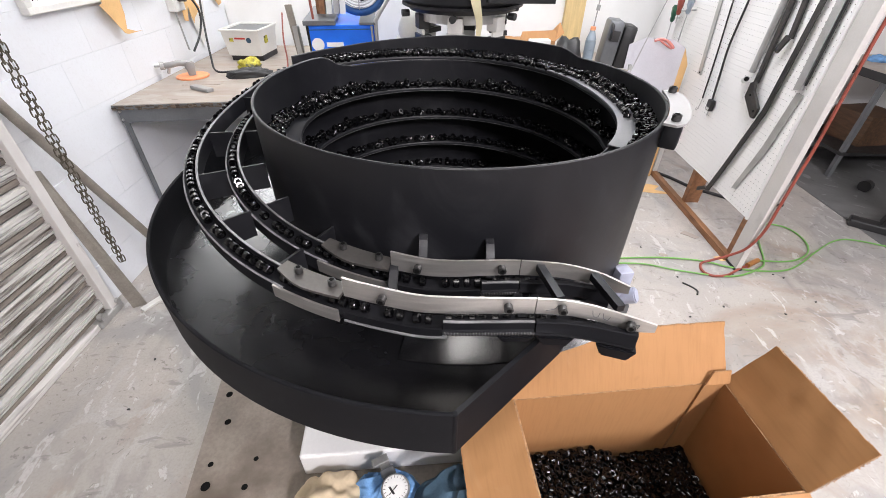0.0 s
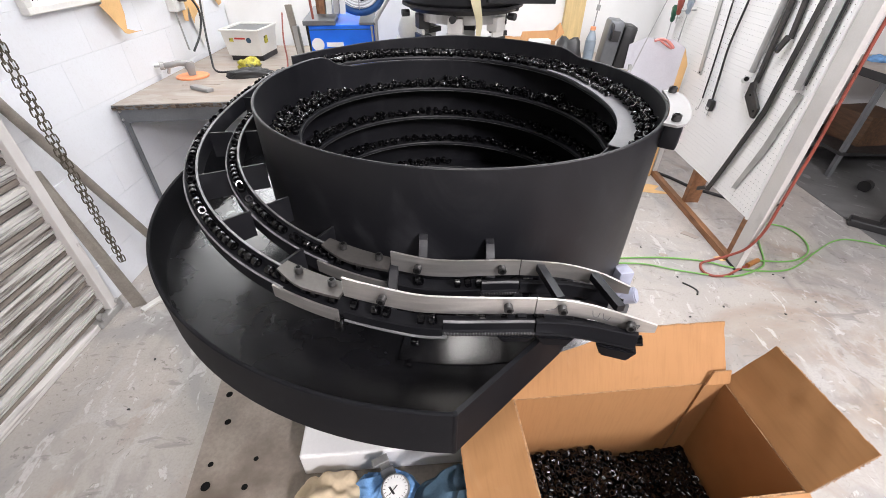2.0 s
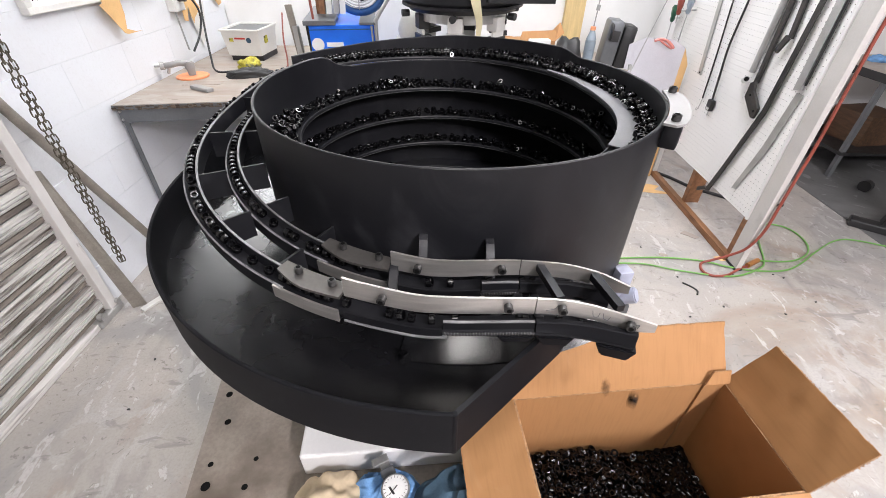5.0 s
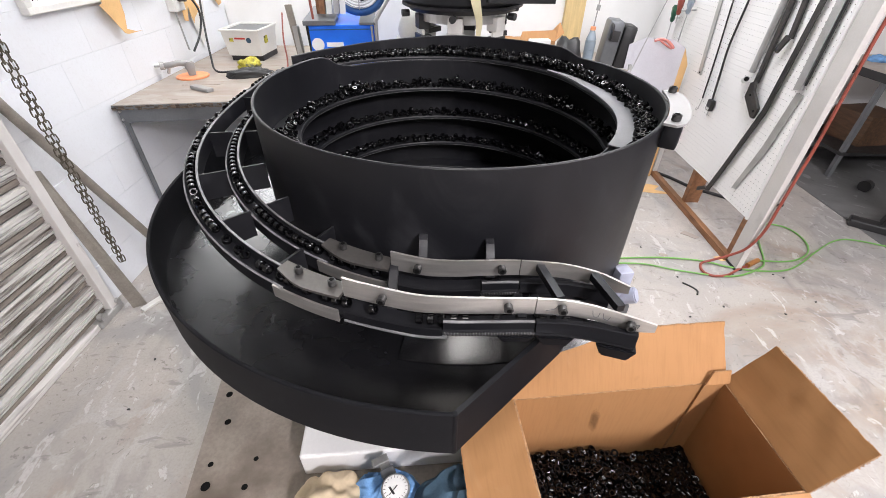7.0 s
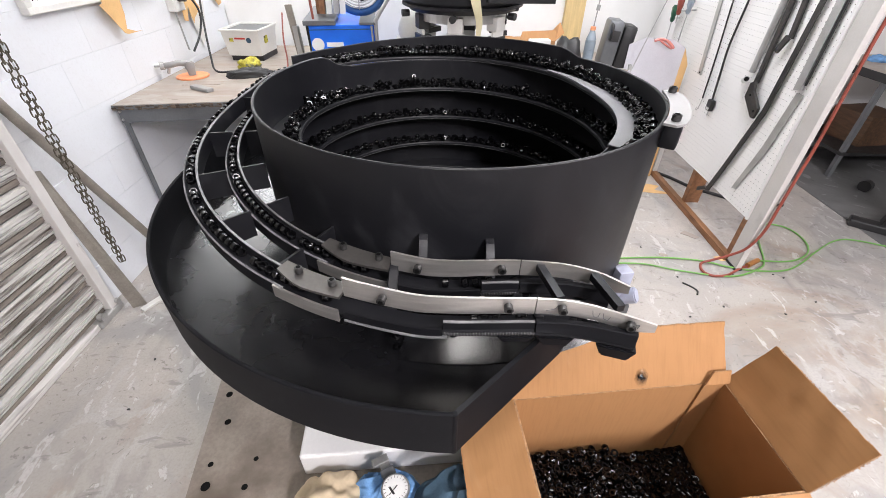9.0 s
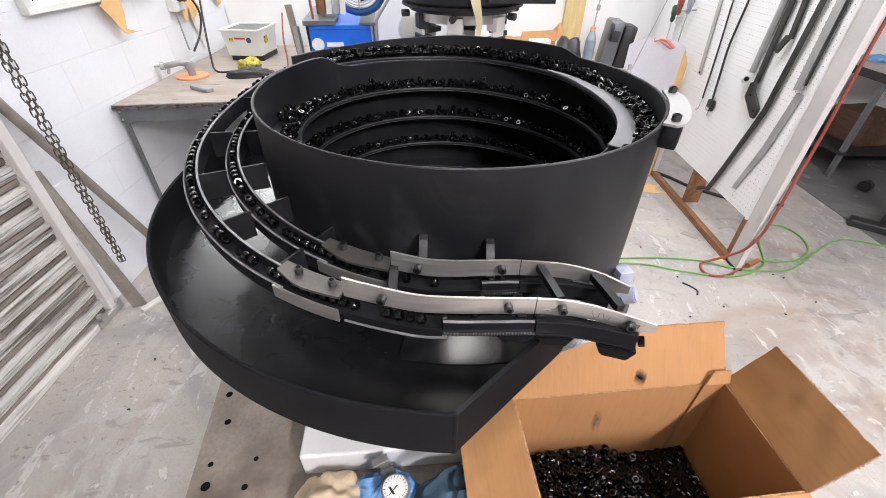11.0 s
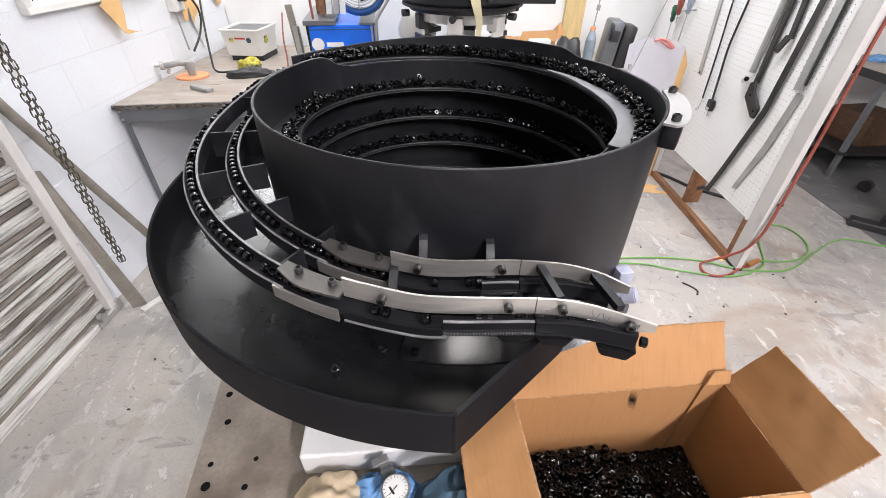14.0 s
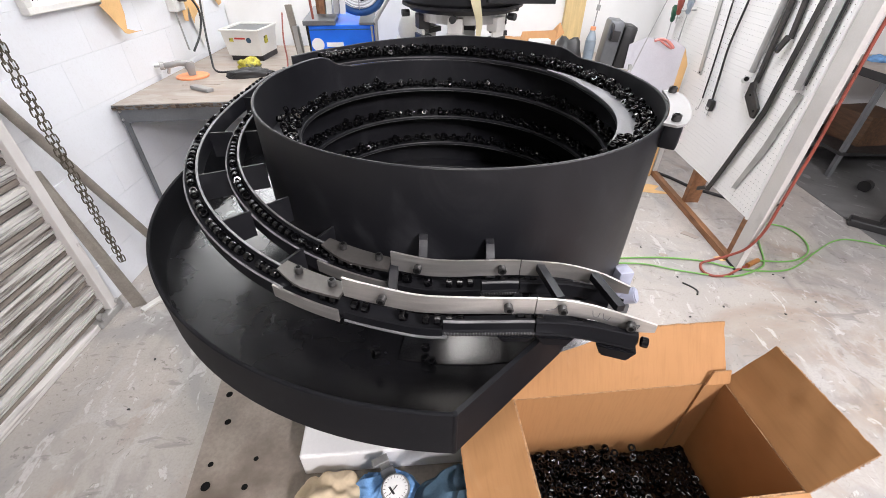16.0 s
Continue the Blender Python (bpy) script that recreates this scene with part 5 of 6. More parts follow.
part("latch", boxed(-0.065, 0.0, -0.062, -0.05, 0.17, 0.24, bev=0.004, m=pose(0, 0, 0, 0, 6, 0)), "blackpart", case)
bottle = thing("spray_bottle", "blue-grey squeeze bottle with an orange cap", "bottle", (0.955, 3.02, 0.75))
bm = bmesh.new()
cyl(bm, (0, 0, 0), (0, 0, 0.17), 0.034, seg=20, bev=0.006)
cyl(bm, (0, 0, 0.17), (0, 0, 0.225), 0.034, 0.014, seg=20)
part("body", bm, "bottle", bottle, smooth=50)
part("cap", cylinder((0, 0, 0.225), (0, 0, 0.245), 0.017, seg=14), "orange", bottle)
lump("dark_bag", "blackpart", "dark crumpled bag on the back bench", "bag", (0.80, 2.98, 0.75), (0.09, 0.06, 0.13), 5.0, ridges=0.3, sub=3)
bm = bmesh.new()
hose(bm, [(0.97, 3.0, 1.5), (0.955, 3.0, 1.12), (0.95, 3.0, 1.0)], 0.004)
cyl(bm, (0.957, 3.0, 1.12), (0.955, 3.0, 1.09), 0.012, seg=10)
tagged(part("pull_cord", bm, "grey"), "thin grey cord hanging with a small knob", "cord")

# bent clear plastic sheet
bm = bmesh.new()
pts = [(1.20, 2.98), (1.27, 2.93), (1.35, 2.90), (1.44, 2.885), (1.52, 2.885), (1.575, 2.90)]
top_z = [0.90, 0.95, 0.955, 0.945, 0.90, 0.80]
for o in (0.0, 0.004):
    lo = [bm.verts.new((x, y + o, 0.0)) for x, y in pts]
    hi = [bm.verts.new((x, y + o, z)) for (x, y), z in zip(pts, top_z)]
    for i in range(5):
        f = bm.faces.new((lo[i], lo[i + 1], hi[i + 1], hi[i]))
        f.material_index = 1 if i == 4 else 0
tagged(part("plastic_sheet", bm, ["clear", "paper"], smooth=60), "bent milky plastic sheet with a tan paper edge", "sheet")

# ---- pegboard stand ----
PX = 1.606
stand = thing("pegboard_stand", "white pegboard tool stand on a brown timber base", "pegboard", (0, 0, 0))
part("board", boxed(PX, PX + 0.006, 1.862, 3.28, 0.272, 2.2), "peg", stand)
part("end_post", boxed(PX - 0.004, PX + 0.026, 1.775, 1.8615, 0.012, 2.2, bev=0.002), "cream", stand, "wide white end post")
part("end_post_foot", boxed(PX - 0.008, PX + 0.032, 1.772, 1.865, 0.0, 0.0115), "blackpart", stand)
part("base_beam", boxed(PX - 0.02, PX + 0.018, 1.866, 2.95, 0.0, 0.038, bev=0.002), "wood", stand, "brown timber base beam")
part("leg", boxed(PX + 0.008, PX + 0.10, 2.44, 2.48, 0.0381, 0.60, bev=0.002), "wood", stand, "brown timber leg")
part("leg", boxed(PX + 0.008, PX + 0.045, 1.866, 1.91, 0.0381, 0.55, bev=0.002), "wood", stand)
part("leg", boxed(PX - 0.018, PX + 0.016, 2.91, 2.948, 0.0381, 0.2715, bev=0.002), "offwhite", stand)
part("batten", boxed(PX - 0.012, PX - 0.0005, 1.8625, 1.880, 0.272, 2.2, bev=0.002), "white", stand)
bm = bmesh.new()
for i in range(54):
    for j in range(48):
        y, z = 1.895 + 0.0254 * i, 0.290 + 0.0254 * j
        vs = [bm.verts.new((PX - 0.0006, y + 0.0022 * math.cos(q * 1.0472), z + 0.0022 * math.sin(q * 1.0472))) for q in range(6)]
        bm.faces.new(vs)
hb = part("perforation", bm, "hole", stand)
hb["kind"] = "stuff"


def hung(name, bm, m_, label, cat, smooth=None):
    return tagged(part(name, bm, m_, smooth=smooth), label, cat)


def board_strip(bm, pts, depth, out):
    """A flat piece against the board through (y, z) corners, standing out from it."""
    sheet(bm, [(PX - out, y, z) for y, z in pts], depth, (1, 0, 0))


bm = bmesh.new()
board_strip(bm, ((2.815, 1.30), (2.850, 1.30), (2.785, 0.772), (2.752, 0.772)), 0.005, 0.010)
cyl(bm, (PX - 0.0102, 2.769, 0.785), (PX - 0.0112, 2.769, 0.785), 0.006, seg=10, mi=1)
hung("metal_bar", bm, ["lightsteel", "hole"], "flat aluminium bar hung on the pegboard", "bar")
cordh = thing("cord", "thin black cord with a bent wire tip hung on the pegboard", "cord", (0, 0, 0))
part("cable", hosed([(PX - 0.012, 2.70, 1.4), (PX - 0.012, 2.689, 1.186), (PX - 0.012, 2.657, 0.917), (PX - 0.012, 2.636, 0.666)], 0.0048), "blackpart", cordh, smooth=60)
part("wire_tip", hosed([(PX - 0.012, 2.636, 0.666), (PX - 0.012, 2.640, 0.62), (PX - 0.012, 2.655, 0.588), (PX - 0.014, 2.668, 0.594)], 0.002), "lightsteel", cordh, "thin bare wire tip", 60)
cordp = thing("power_cord", "black power cord with a plug hung on the pegboard", "cord", (0, 0, 0))
part("cable", hosed([(PX - 0.014, 2.535, 1.4), (PX - 0.014, 2.549, 1.201), (PX - 0.018, 2.562, 0.982), (PX - 0.016, 2.548, 0.835), (PX - 0.014, 2.531, 0.69)], 0.006), "blackpart", cordp, smooth=60)
bm = bmesh.new()
box(bm, PX - 0.030, PX - 0.004, 2.500, 2.548, 0.628, 0.690, bev=0.005)
box(bm, PX - 0.0308, PX - 0.0302, 2.508, 2.540, 0.634, 0.648, mi=1)
part("plug", bm, ["blackpart", "offwhite"], cordp, "black plug with a pale tag")
part("prong", boxed(PX - 0.020, PX - 0.014, 2.520, 2.524, 0.598, 0.628), "lightsteel", cordp)
hung("steel_tube", hosed([(PX - 0.017, 2.291, 0.905), (PX - 0.017, 2.268, 1.4)], 0.014, seg=12, smooth=1), "lightsteel", "long grey steel tube hung on the pegboard", "tube", 60)
bm = bmesh.new()
cyl(bm, (PX - 0.002, 2.345, 0.850), (PX - 0.075, 2.225, 0.888), 0.014, seg=18)
cyl(bm, (PX - 0.0751, 2.2248, 0.8881), (PX - 0.0755, 2.2242, 0.8883), 0.0105, seg=18, mi=1)
hung("tube_hook", bm, ["lightsteel", "hole"], "short steel tube sticking out of the pegboard", "tube", 40)
bm = bmesh.new()
board_strip(bm, ((2.236, 1.36), (2.208, 1.36), (2.212, 0.87), (2.241, 0.86)), 0.012, 0.022)
board_strip(bm, ((2.212, 0.880), (2.196, 0.838), (2.112, 0.775), (2.120, 0.722), (2.140, 0.722), (2.243, 0.795), (2.243, 0.865)), 0.014, 0.034)
for y, z in ((2.205, 0.815), (2.135, 0.755)):
    cyl(bm, (PX - 0.0342, y, z), (PX - 0.0352, y, z), 0.006, seg=10, mi=1)
hung("bent_bracket", bm, ["bracket", "hole"], "dark bent steel bracket with bolt holes hung on the pegboard", "bracket")
bm = bmesh.new()
board_strip(bm, ((2.170, 1.36), (2.144, 1.36), (2.121, 1.09), (2.148, 1.10)), 0.012, 0.020)
board_strip(bm, ((2.148, 1.103), (2.121, 1.09), (2.160, 1.022), (2.182, 1.032)), 0.012, 0.033)
hung("bent_bracket", bm, "bracket", "black angled steel arm hung on the pegboard", "bracket")
bm = bmesh.new()
board_strip(bm, ((2.050, 1.36), (2.020, 1.36), (2.064, 0.772), (2.171, 0.415), (2.203, 0.415), (2.097, 0.772)), 0.006, 0.020)
board_strip(bm, ((2.171, 0.4149), (2.203, 0.4149), (2.262, 0.236), (2.226, 0.246)), 0.006, 0.020)
board_strip(bm, ((2.226, 0.246), (2.262, 0.2359), (2.325, 0.196), (2.335, 0.215), (2.275, 0.255)), 0.014, 0.024)
hung("flat_bar", bm, "bracket", "long dark flat bar with a hooked end", "bar")
bm = bmesh.new()
board_strip(bm, ((1.975, 1.40), (1.928, 1.40), (1.930, 0.918), (1.972, 0.905)), 0.014, 0.018)
hung("channel_bar", bm, "lightsteel", "pale square channel hung on the pegboard", "channel")
bm = bmesh.new()
board_strip(bm, ((1.955, 0.90), (1.912, 0.90), (1.955, 0.62), (2.042, 0.358), (2.075, 0.350), (2.000, 0.62)), 0.004, 0.007)
hung("metal_strip", bm, "lightsteel", "pale metal strip hung on the pegboard", "strip")
bm = bmesh.new()
cyl(bm, (PX - 0.012, 1.921, 0.94), (PX - 0.012, 1.922, 1.4), 0.005, seg=8)
hung("wire", bm, "blackpart", "black wire hung beside the channel", "wire")
def screwdriver(y, z, tilt, handle, shaft, label):
    sd = thing("screwdriver", label, "screwdriver", (PX - 0.05, y, z), group="screwdrivers")
    sd.matrix_world = pose(PX - 0.05, y, z, tilt, 0, 0)
    bm = bmesh.new()
    rows = [[bm.verts.new((r * (1 + 0.12 * (k % 2)) * math.cos(k * math.pi / 6), r * (1 + 0.12 * (k % 2)) * math.sin(k * math.pi / 6), h)) for k in range(12)] for r, h in ((0.008, 0.0), (0.014, 0.012), (0.012, 0.030), (0.017, 0.048), (0.018, 0.085), (0.012, 0.100))]
    for a, b in zip(rows, rows[1:]):
        for k in range(12):
            bm.faces.new((a[k], a[(k + 1) % 12], b[(k + 1) % 12], b[k]))
    bm.faces.new(rows[0][::-1])
    bm.faces.new(rows[-1])
    part("handle", bm, handle, sd, smooth=40)
    part("shaft", cylinder((0, 0, -shaft), (0, 0, 0.0), 0.0035, seg=8), "lightsteel", sd)
    part("hook", boxed(0.0, 0.052, -0.003, 0.003, 0.02, 0.026), "lightsteel", sd)


for y, z, tilt, handle, shaft, label in ((3.25, 0.995, 0, "darkgreen", 0.16, "screwdriver with a dark green ribbed handle hung on the pegboard"), (3.19, 1.045, -4, "redhose", 0.05, "short tool with a red-brown handle hung on the pegboard"), (3.07, 1.065, 3, "bottle", 0.19, "long screwdriver with a blue-grey handle hung on the pegboard")):
    screwdriver(y, z, tilt, handle, shaft, label)
bm = bmesh.new()
hose(bm, [(1.30, 2.86, 0.945), (1.34, 2.855, 0.955), (1.385, 2.85, 0.94), (1.43, 2.86, 0.905)], 0.009, seg=6)
hose(bm, [(1.33, 2.855, 0.95), (1.37, 2.85, 0.925), (1.42, 2.86, 0.90)], 0.006, seg=6)
hung("pliers", bm, "pink", "pink-red handled pliers clipped over the plastic sheet", "pliers", 60)
bm = bmesh.new()
hose(bm, [(1.02, 2.88, 0.002), (1.24, 2.87, 0.90), (1.33, 2.86, 1.25)], 0.003, smooth=1)
box(bm, 1.185, 1.205, 2.87, 2.885, 0.77, 0.80)
hung("thin_rod", bm, "lightsteel", "thin steel rod leaning with a small clip", "rod")

# hoses on the floor
tagged(part("green_hose", hosed([(2.622, 2.004, 0.008), (2.53, 2.047, 0.008), (2.431, 2.072, 0.008), (2.32, 2.039, 0.008), (2.14, 1.928, 0.008), (2.013, 1.84, 0.008), (1.873, 1.771, 0.008), (1.714, 1.764, 0.008), (1.578, 1.796, 0.008), (1.448, 1.849, 0.008), (1.268, 1.873, 0.008), (1.107, 1.871, 0.008), (0.958, 1.858, 0.008), (0.93, 1.84, 0.008), (0.97, 1.82, 0.008), (1.117, 1.814, 0.008), (1.281, 1.762, 0.008), (1.475, 1.72, 0.008), (1.598, 1.723, 0.008), (1.738, 1.779, 0.016), (1.807, 1.854, 0.008), (1.867, 1.989, 0.008), (1.922, 2.106, 0.008), (1.994, 2.213, 0.008), (2.101, 2.224, 0.008), (2.168, 2.164, 0.008), (2.17, 2.041, 0.008), (2.119, 1.945, 0.008), (2.015, 1.866, 0.018), (1.923, 1.846, 0.010), (1.766, 1.849, 0.012)], 0.0048), "green", smooth=60), "bright green air hose looped on the floor", "hose")
rh = thing("red_hose", "red air hose running down the stand to the floor", "hose", (0, 0, 0))
part("hose", hosed([(1.66, 1.755, 1.6), (1.645, 1.77, 1.26), (1.645, 1.768, 1.0), (1.645, 1.762, 0.72), (1.640, 1.762, 0.57), (1.630, 1.755, 0.42), (1.620, 1.750, 0.28), (1.60, 1.77, 0.16), (1.56, 1.80, 0.09), (1.50, 1.83, 0.03), (1.44, 1.825, 0.008), (1.415, 1.76, 0.008), (1.45, 1.72, 0.008), (1.53, 1.725, 0.008), (1.62, 1.775, 0.010), (1.69, 1.805, 0.012)], 0.007), "redhose", rh, smooth=60)
part("coupling", cylinder((1.68, 1.80, 0.016), (1.765, 1.848, 0.016), 0.014, seg=12), "brass", rh, "orange brass coupling")

tagged(part("black_hose", hosed([(1.55, 3.02, 0.012), (1.69, 2.872, 0.012), (1.80, 2.70, 0.012), (1.92, 2.60, 0.012), (2.05, 2.50, 0.012), (2.3, 2.46, 0.012)], 0.011), "blackpart", smooth=60), "black rubber hose lying behind the tool stand", "hose")
for pts, lab in (([(1.37, 2.66), (1.50, 2.77), (1.58, 2.74), (1.52, 2.68), (1.66, 2.615), (1.50, 2.63)], "torn orange paper scrap on the floor"), ([(1.545, 1.895), (1.60, 1.90), (1.625, 1.865), (1.57, 1.855)], "small orange paper scrap on the floor"), ([(1.46, 2.13), (1.50, 2.16), (1.56, 2.09), (1.53, 2.07)], "small pale paper scrap on the floor"), ([(1.24, 1.915), (1.265, 1.935), (1.29, 1.905), (1.262, 1.892)], "small pale paper scrap on the floor")):
    bm = bmesh.new()
    slab(bm, pts, 0.0006, 0.0022)
    tagged(part("paper_scrap", bm, "ply" if "pale" in lab else "paper"), lab, "paper")
tagged(part("wire_offcut", hosed([(1.265, 1.665, 0.004), (1.30, 1.63, 0.004), (1.312, 1.60, 0.004), (1.30, 1.575, 0.004)], 0.0045), "blackpart", smooth=60), "short black wire offcut on the floor", "wire")
# far table and stand foot
ft = thing("far_table", "dark-edged work table with things stored below", "table", (2.90, 2.68, 0))
part("tabletop", boxed(0.0, 1.3, 0.2, 1.0, 0.715, 0.75, bev=0.003), "ply", ft)
part("edge", boxed(-0.006, -0.0005, 0.18, 1.0, 0.70, 0.752), "blackpart", ft)
for x, y in ((0.05, 0.25), (0.05, 0.95), (1.25, 0.25), (1.25, 0.95)):
    part("leg", boxed(x - 0.015, x + 0.015, y - 0.015, y + 0.015, 0, 0.715), "greysteel", ft)
part("shelf", boxed(0.02, 1.28, 0.22, 0.98, 0.18, 0.20), "blackpart", ft)
part("back_panel", boxed(0.02, 1.28, 0.985, 1.0, 0.2, 0.70), "blackpart", ft)
tagged(part("storage_box", boxed(-0.15, 0.15, -0.16, 0.16, 0, 0.22, bev=0.003), "darkwood"), "dark brown crate on the table shelf", "box").matrix_world = pose(3.25, 3.20, 0.2, 0, 0, 8)
tagged(part("red_tin", cylinder((0, 0, 0), (0, 0, 0.16), 0.07, seg=20, bev=0.004), "red"), "red tin on the table shelf", "tin").matrix_world = pose(3.02, 3.40, 0.2)
tagged(part("storage_box", boxed(-0.13, 0.13, -0.13, 0.13, 0, 0.26, bev=0.003), "darkwood"), "dark brown crate standing on the shelf", "box").matrix_world = pose(3.55, 3.12, 0.2, 0, 0, -12)
lump("blue_cloth", "bluecloth", "blue rag lying on the far table", "cloth", (3.16, 3.28, 0.75), (0.07, 0.05, 0.03), 9.0, ridges=0.2)
tagged(part("tape_roll", cylinder((0, 0, 0), (0, 0, 0.05), 0.035, seg=20), "yellow"), "yellow roll on the far table", "tape").matrix_world = pose(2.965, 3.33, 0.75)
foot = thing("stand_foot", "black splayed steel foot of a machine stand", "stand", (2.72, 2.17, 0))
part("foot", boxed(-0.16, 0.2, -0.04, 0.04, 0.0, 0.05, bev=0.008, m=pose(0, 0, 0, 0, 0, -38)), "blackpart", foot)
part("column", boxed(-0.02, 0.14, -0.04, 0.04, 0.0, 0.9, bev=0.006, m=pose(0.02, 0.02, 0.04, 0, 8, -38)), "blackpart", foot)
part("caster", cylinder((0.30, 0.52, 0.04), (0.34, 0.54, 0.04), 0.04, seg=16), "blackpart", foot)

# cloths and dial caliper in front of the slab
lump("leather_glove", "beige", "beige stained leather glove lying on the table", "glove", (-0.158, 0.250, TAB), (0.056, 0.052, 0.042), 1.5, ridges=0.20, sub=5)
def cloth(material, label, at, size, seed, rz=0, folds=5.0, n=110):
    """A crumpled terry cloth: a thick sheet heaped in soft folds that comes down to the table all round."""
    bm = bmesh.new()
    top, low = {}, {}
    off = Vector((seed, seed * 0.7, 0))
    for i in range(n + 1):
        for j in range(n + 1):
            u, v = 2 * i / n - 1, 2 * j / n - 1
            x, y = u * math.sqrt(1 - v * v / 2), v * math.sqrt(1 - u * u / 2)
            r = min(1.0, math.hypot(x, y))
            edge = 1 + 0.22 * noise.noise(Vector((x * 1.5, y * 1.5, seed)))
            w = Vector((x, y, 0)) * 0.9 + off
            warp = Vector((noise.noise(w * 1.3), noise.noise(w * 1.3 + Vector((9, 2, 0))), 0)) * 0.9
            ridge = 1 - abs(noise.noise(w * folds * 0.45 + warp)) * 2.2
            ridge2 = 1 - abs(noise.noise(w * folds + warp * 1.6)) * 2.0
            dome = max(0.0, 1 - r ** 3.0)
            h = size[2] * dome * (0.50 + 0.34 * ridge + 0.14 * ridge2)
            fuzz = 0.0009 * noise.noise(w * 60)
            p = Vector((x * edge * size[0], y * edge * size[1], max(0.0022, h + 0.0022) + fuzz * dome))
            top[i, j] = bm.verts.new(p)
            low[i, j] = bm.verts.new((p.x * 0.985, p.y * 0.985, max(0.0003, p.z - 0.004)))
    for i in range(n):
        for j in range(n):
            bm.faces.new((top[i, j], top[i + 1, j], top[i + 1, j + 1], top[i, j + 1]))
            bm.faces.new((low[i, j], low[i, j + 1], low[i + 1, j + 1], low[i + 1, j]))
    rim = [(i, 0) for i in range(n)] + [(n, j) for j in range(n)] + [(i, n) for i in range(n, 0, -1)] + [(0, j) for j in range(n, 0, -1)]
    for a, b in zip(rim, rim[1:] + rim[:1]):
        bm.faces.new((low[a], low[b], top[b], top[a]))
    ob = tagged(part("microfibre_cloth", bm, material, smooth=180), label, "cloth")
    ob.matrix_world = pose(*at, 0, 0, rz)
    return ob


cloth("bluecloth", "light blue microfibre cloth crumpled against the white slab", (-0.085, 0.290, TAB), (0.060, 0.027, 0.058), 6.1, 8, 3.0)
cloth("tealcloth", "slate blue microfibre cloth heaped in folds on the table", (0.018, 0.276, TAB), (0.066, 0.050, 0.070), 3.3, 14, 3.2)
cloth("bluecloth", "corner of a light blue microfibre cloth over the caliper", (-0.020, 0.228, TAB), (0.038, 0.026, 0.056), 8.8, 0, 2.6)
cal = thing("dial_caliper", "steel dial caliper resting among the cloths", "caliper", (-0.0625, 0.264, TAB + 0.066), 118)
part("beam", boxed(-0.10, 0.057, -0.007, 0.007, -0.004, 0.0, bev=0.0005), "lightsteel", cal)
part("jaw", boxed(0.045, 0.057, -0.008, 0.016, -0.005, 0.001, bev=0.001), "lightsteel", cal)
part("slider", boxed(-0.02, 0.035, -0.010, 0.010, -0.008, 0.004, bev=0.001), "greysteel", cal)
bm = bmesh.new()
cyl(bm, (0, 0, 0.004), (0, 0, 0.011), 0.020, seg=32, bev=0.001)
part("bezel", bm, "lightsteel", cal, smooth=40)
part("dial_face", cylinder((0, 0, 0.0111), (0, 0, 0.0116), 0.0175, seg=32), "dial", cal, "white dial with tick marks")
bm = bmesh.new()
for i in range(20):
    a = i * math.pi / 10
    m = Matrix.Rotation(a, 4, "Z")
    box(bm, 0.0135, 0.0165, -0.0003, 0.0003, 0.0117, 0.0119, m=m)
box(bm, -0.004, 0.013, -0.0006, 0.0006, 0.0121, 0.0125, m=Matrix.Rotation(2.0, 4, "Z"))
box(bm, -0.006, 0.006, -0.0015, 0.0015, 0.0117, 0.0119, m=Matrix.Rotation(0.2, 4, "Z") @ Matrix.Translation((0, 0.006, 0)))
part("needle", bm, "ink", cal, "black needle and marks")
for i in range(26):
    x, y = (rng.uniform(-1.3, -0.5), rng.uniform(0.6, 1.6)) if i < 9 else (rng.uniform(1.0, 1.9), rng.uniform(1.2, 2.2))
    if i == 20:
        break
    ob = tagged(part("floor_scrap", boxed(-0.005, 0.005, -0.0035, 0.0035, 0, 0.004, bev=0.001, m=pose(0, 0, 0, 0, 0, rng.uniform(0, 180))), "blackpart"), "small black ring dropped on the floor", "scrap", "dropped scraps")
    ob.matrix_world = pose(x, y, 0)

# painted blocks of the left wall
bmb = boxed(0, 0.008, -0.2029, 0.2029, -0.10135, 0.10135, bev=0.0009)
proto_b = part("block", bmb, "block", wall_left)
k = 0
for r in range(11):
    for q in range(9):
        y = -0.2 + 1.66 + 0.4064 * q + (0.2032 if r % 2 else 0)
        if y + 0.2 > YB:
            continue
        ob = proto_b if k == 0 else new("block", proto_b.data)
        k += 1
        ob.parent = wall_left
        ob.matrix_world = pose(XL - 0.008, y + 0.2, 0.1016 + 0.2032 * r)
# ---- rings that travel ----
SPEED = 9.6          # degrees a second round the bowl
RINGS_BOWL, RINGS_RAIL = [], []


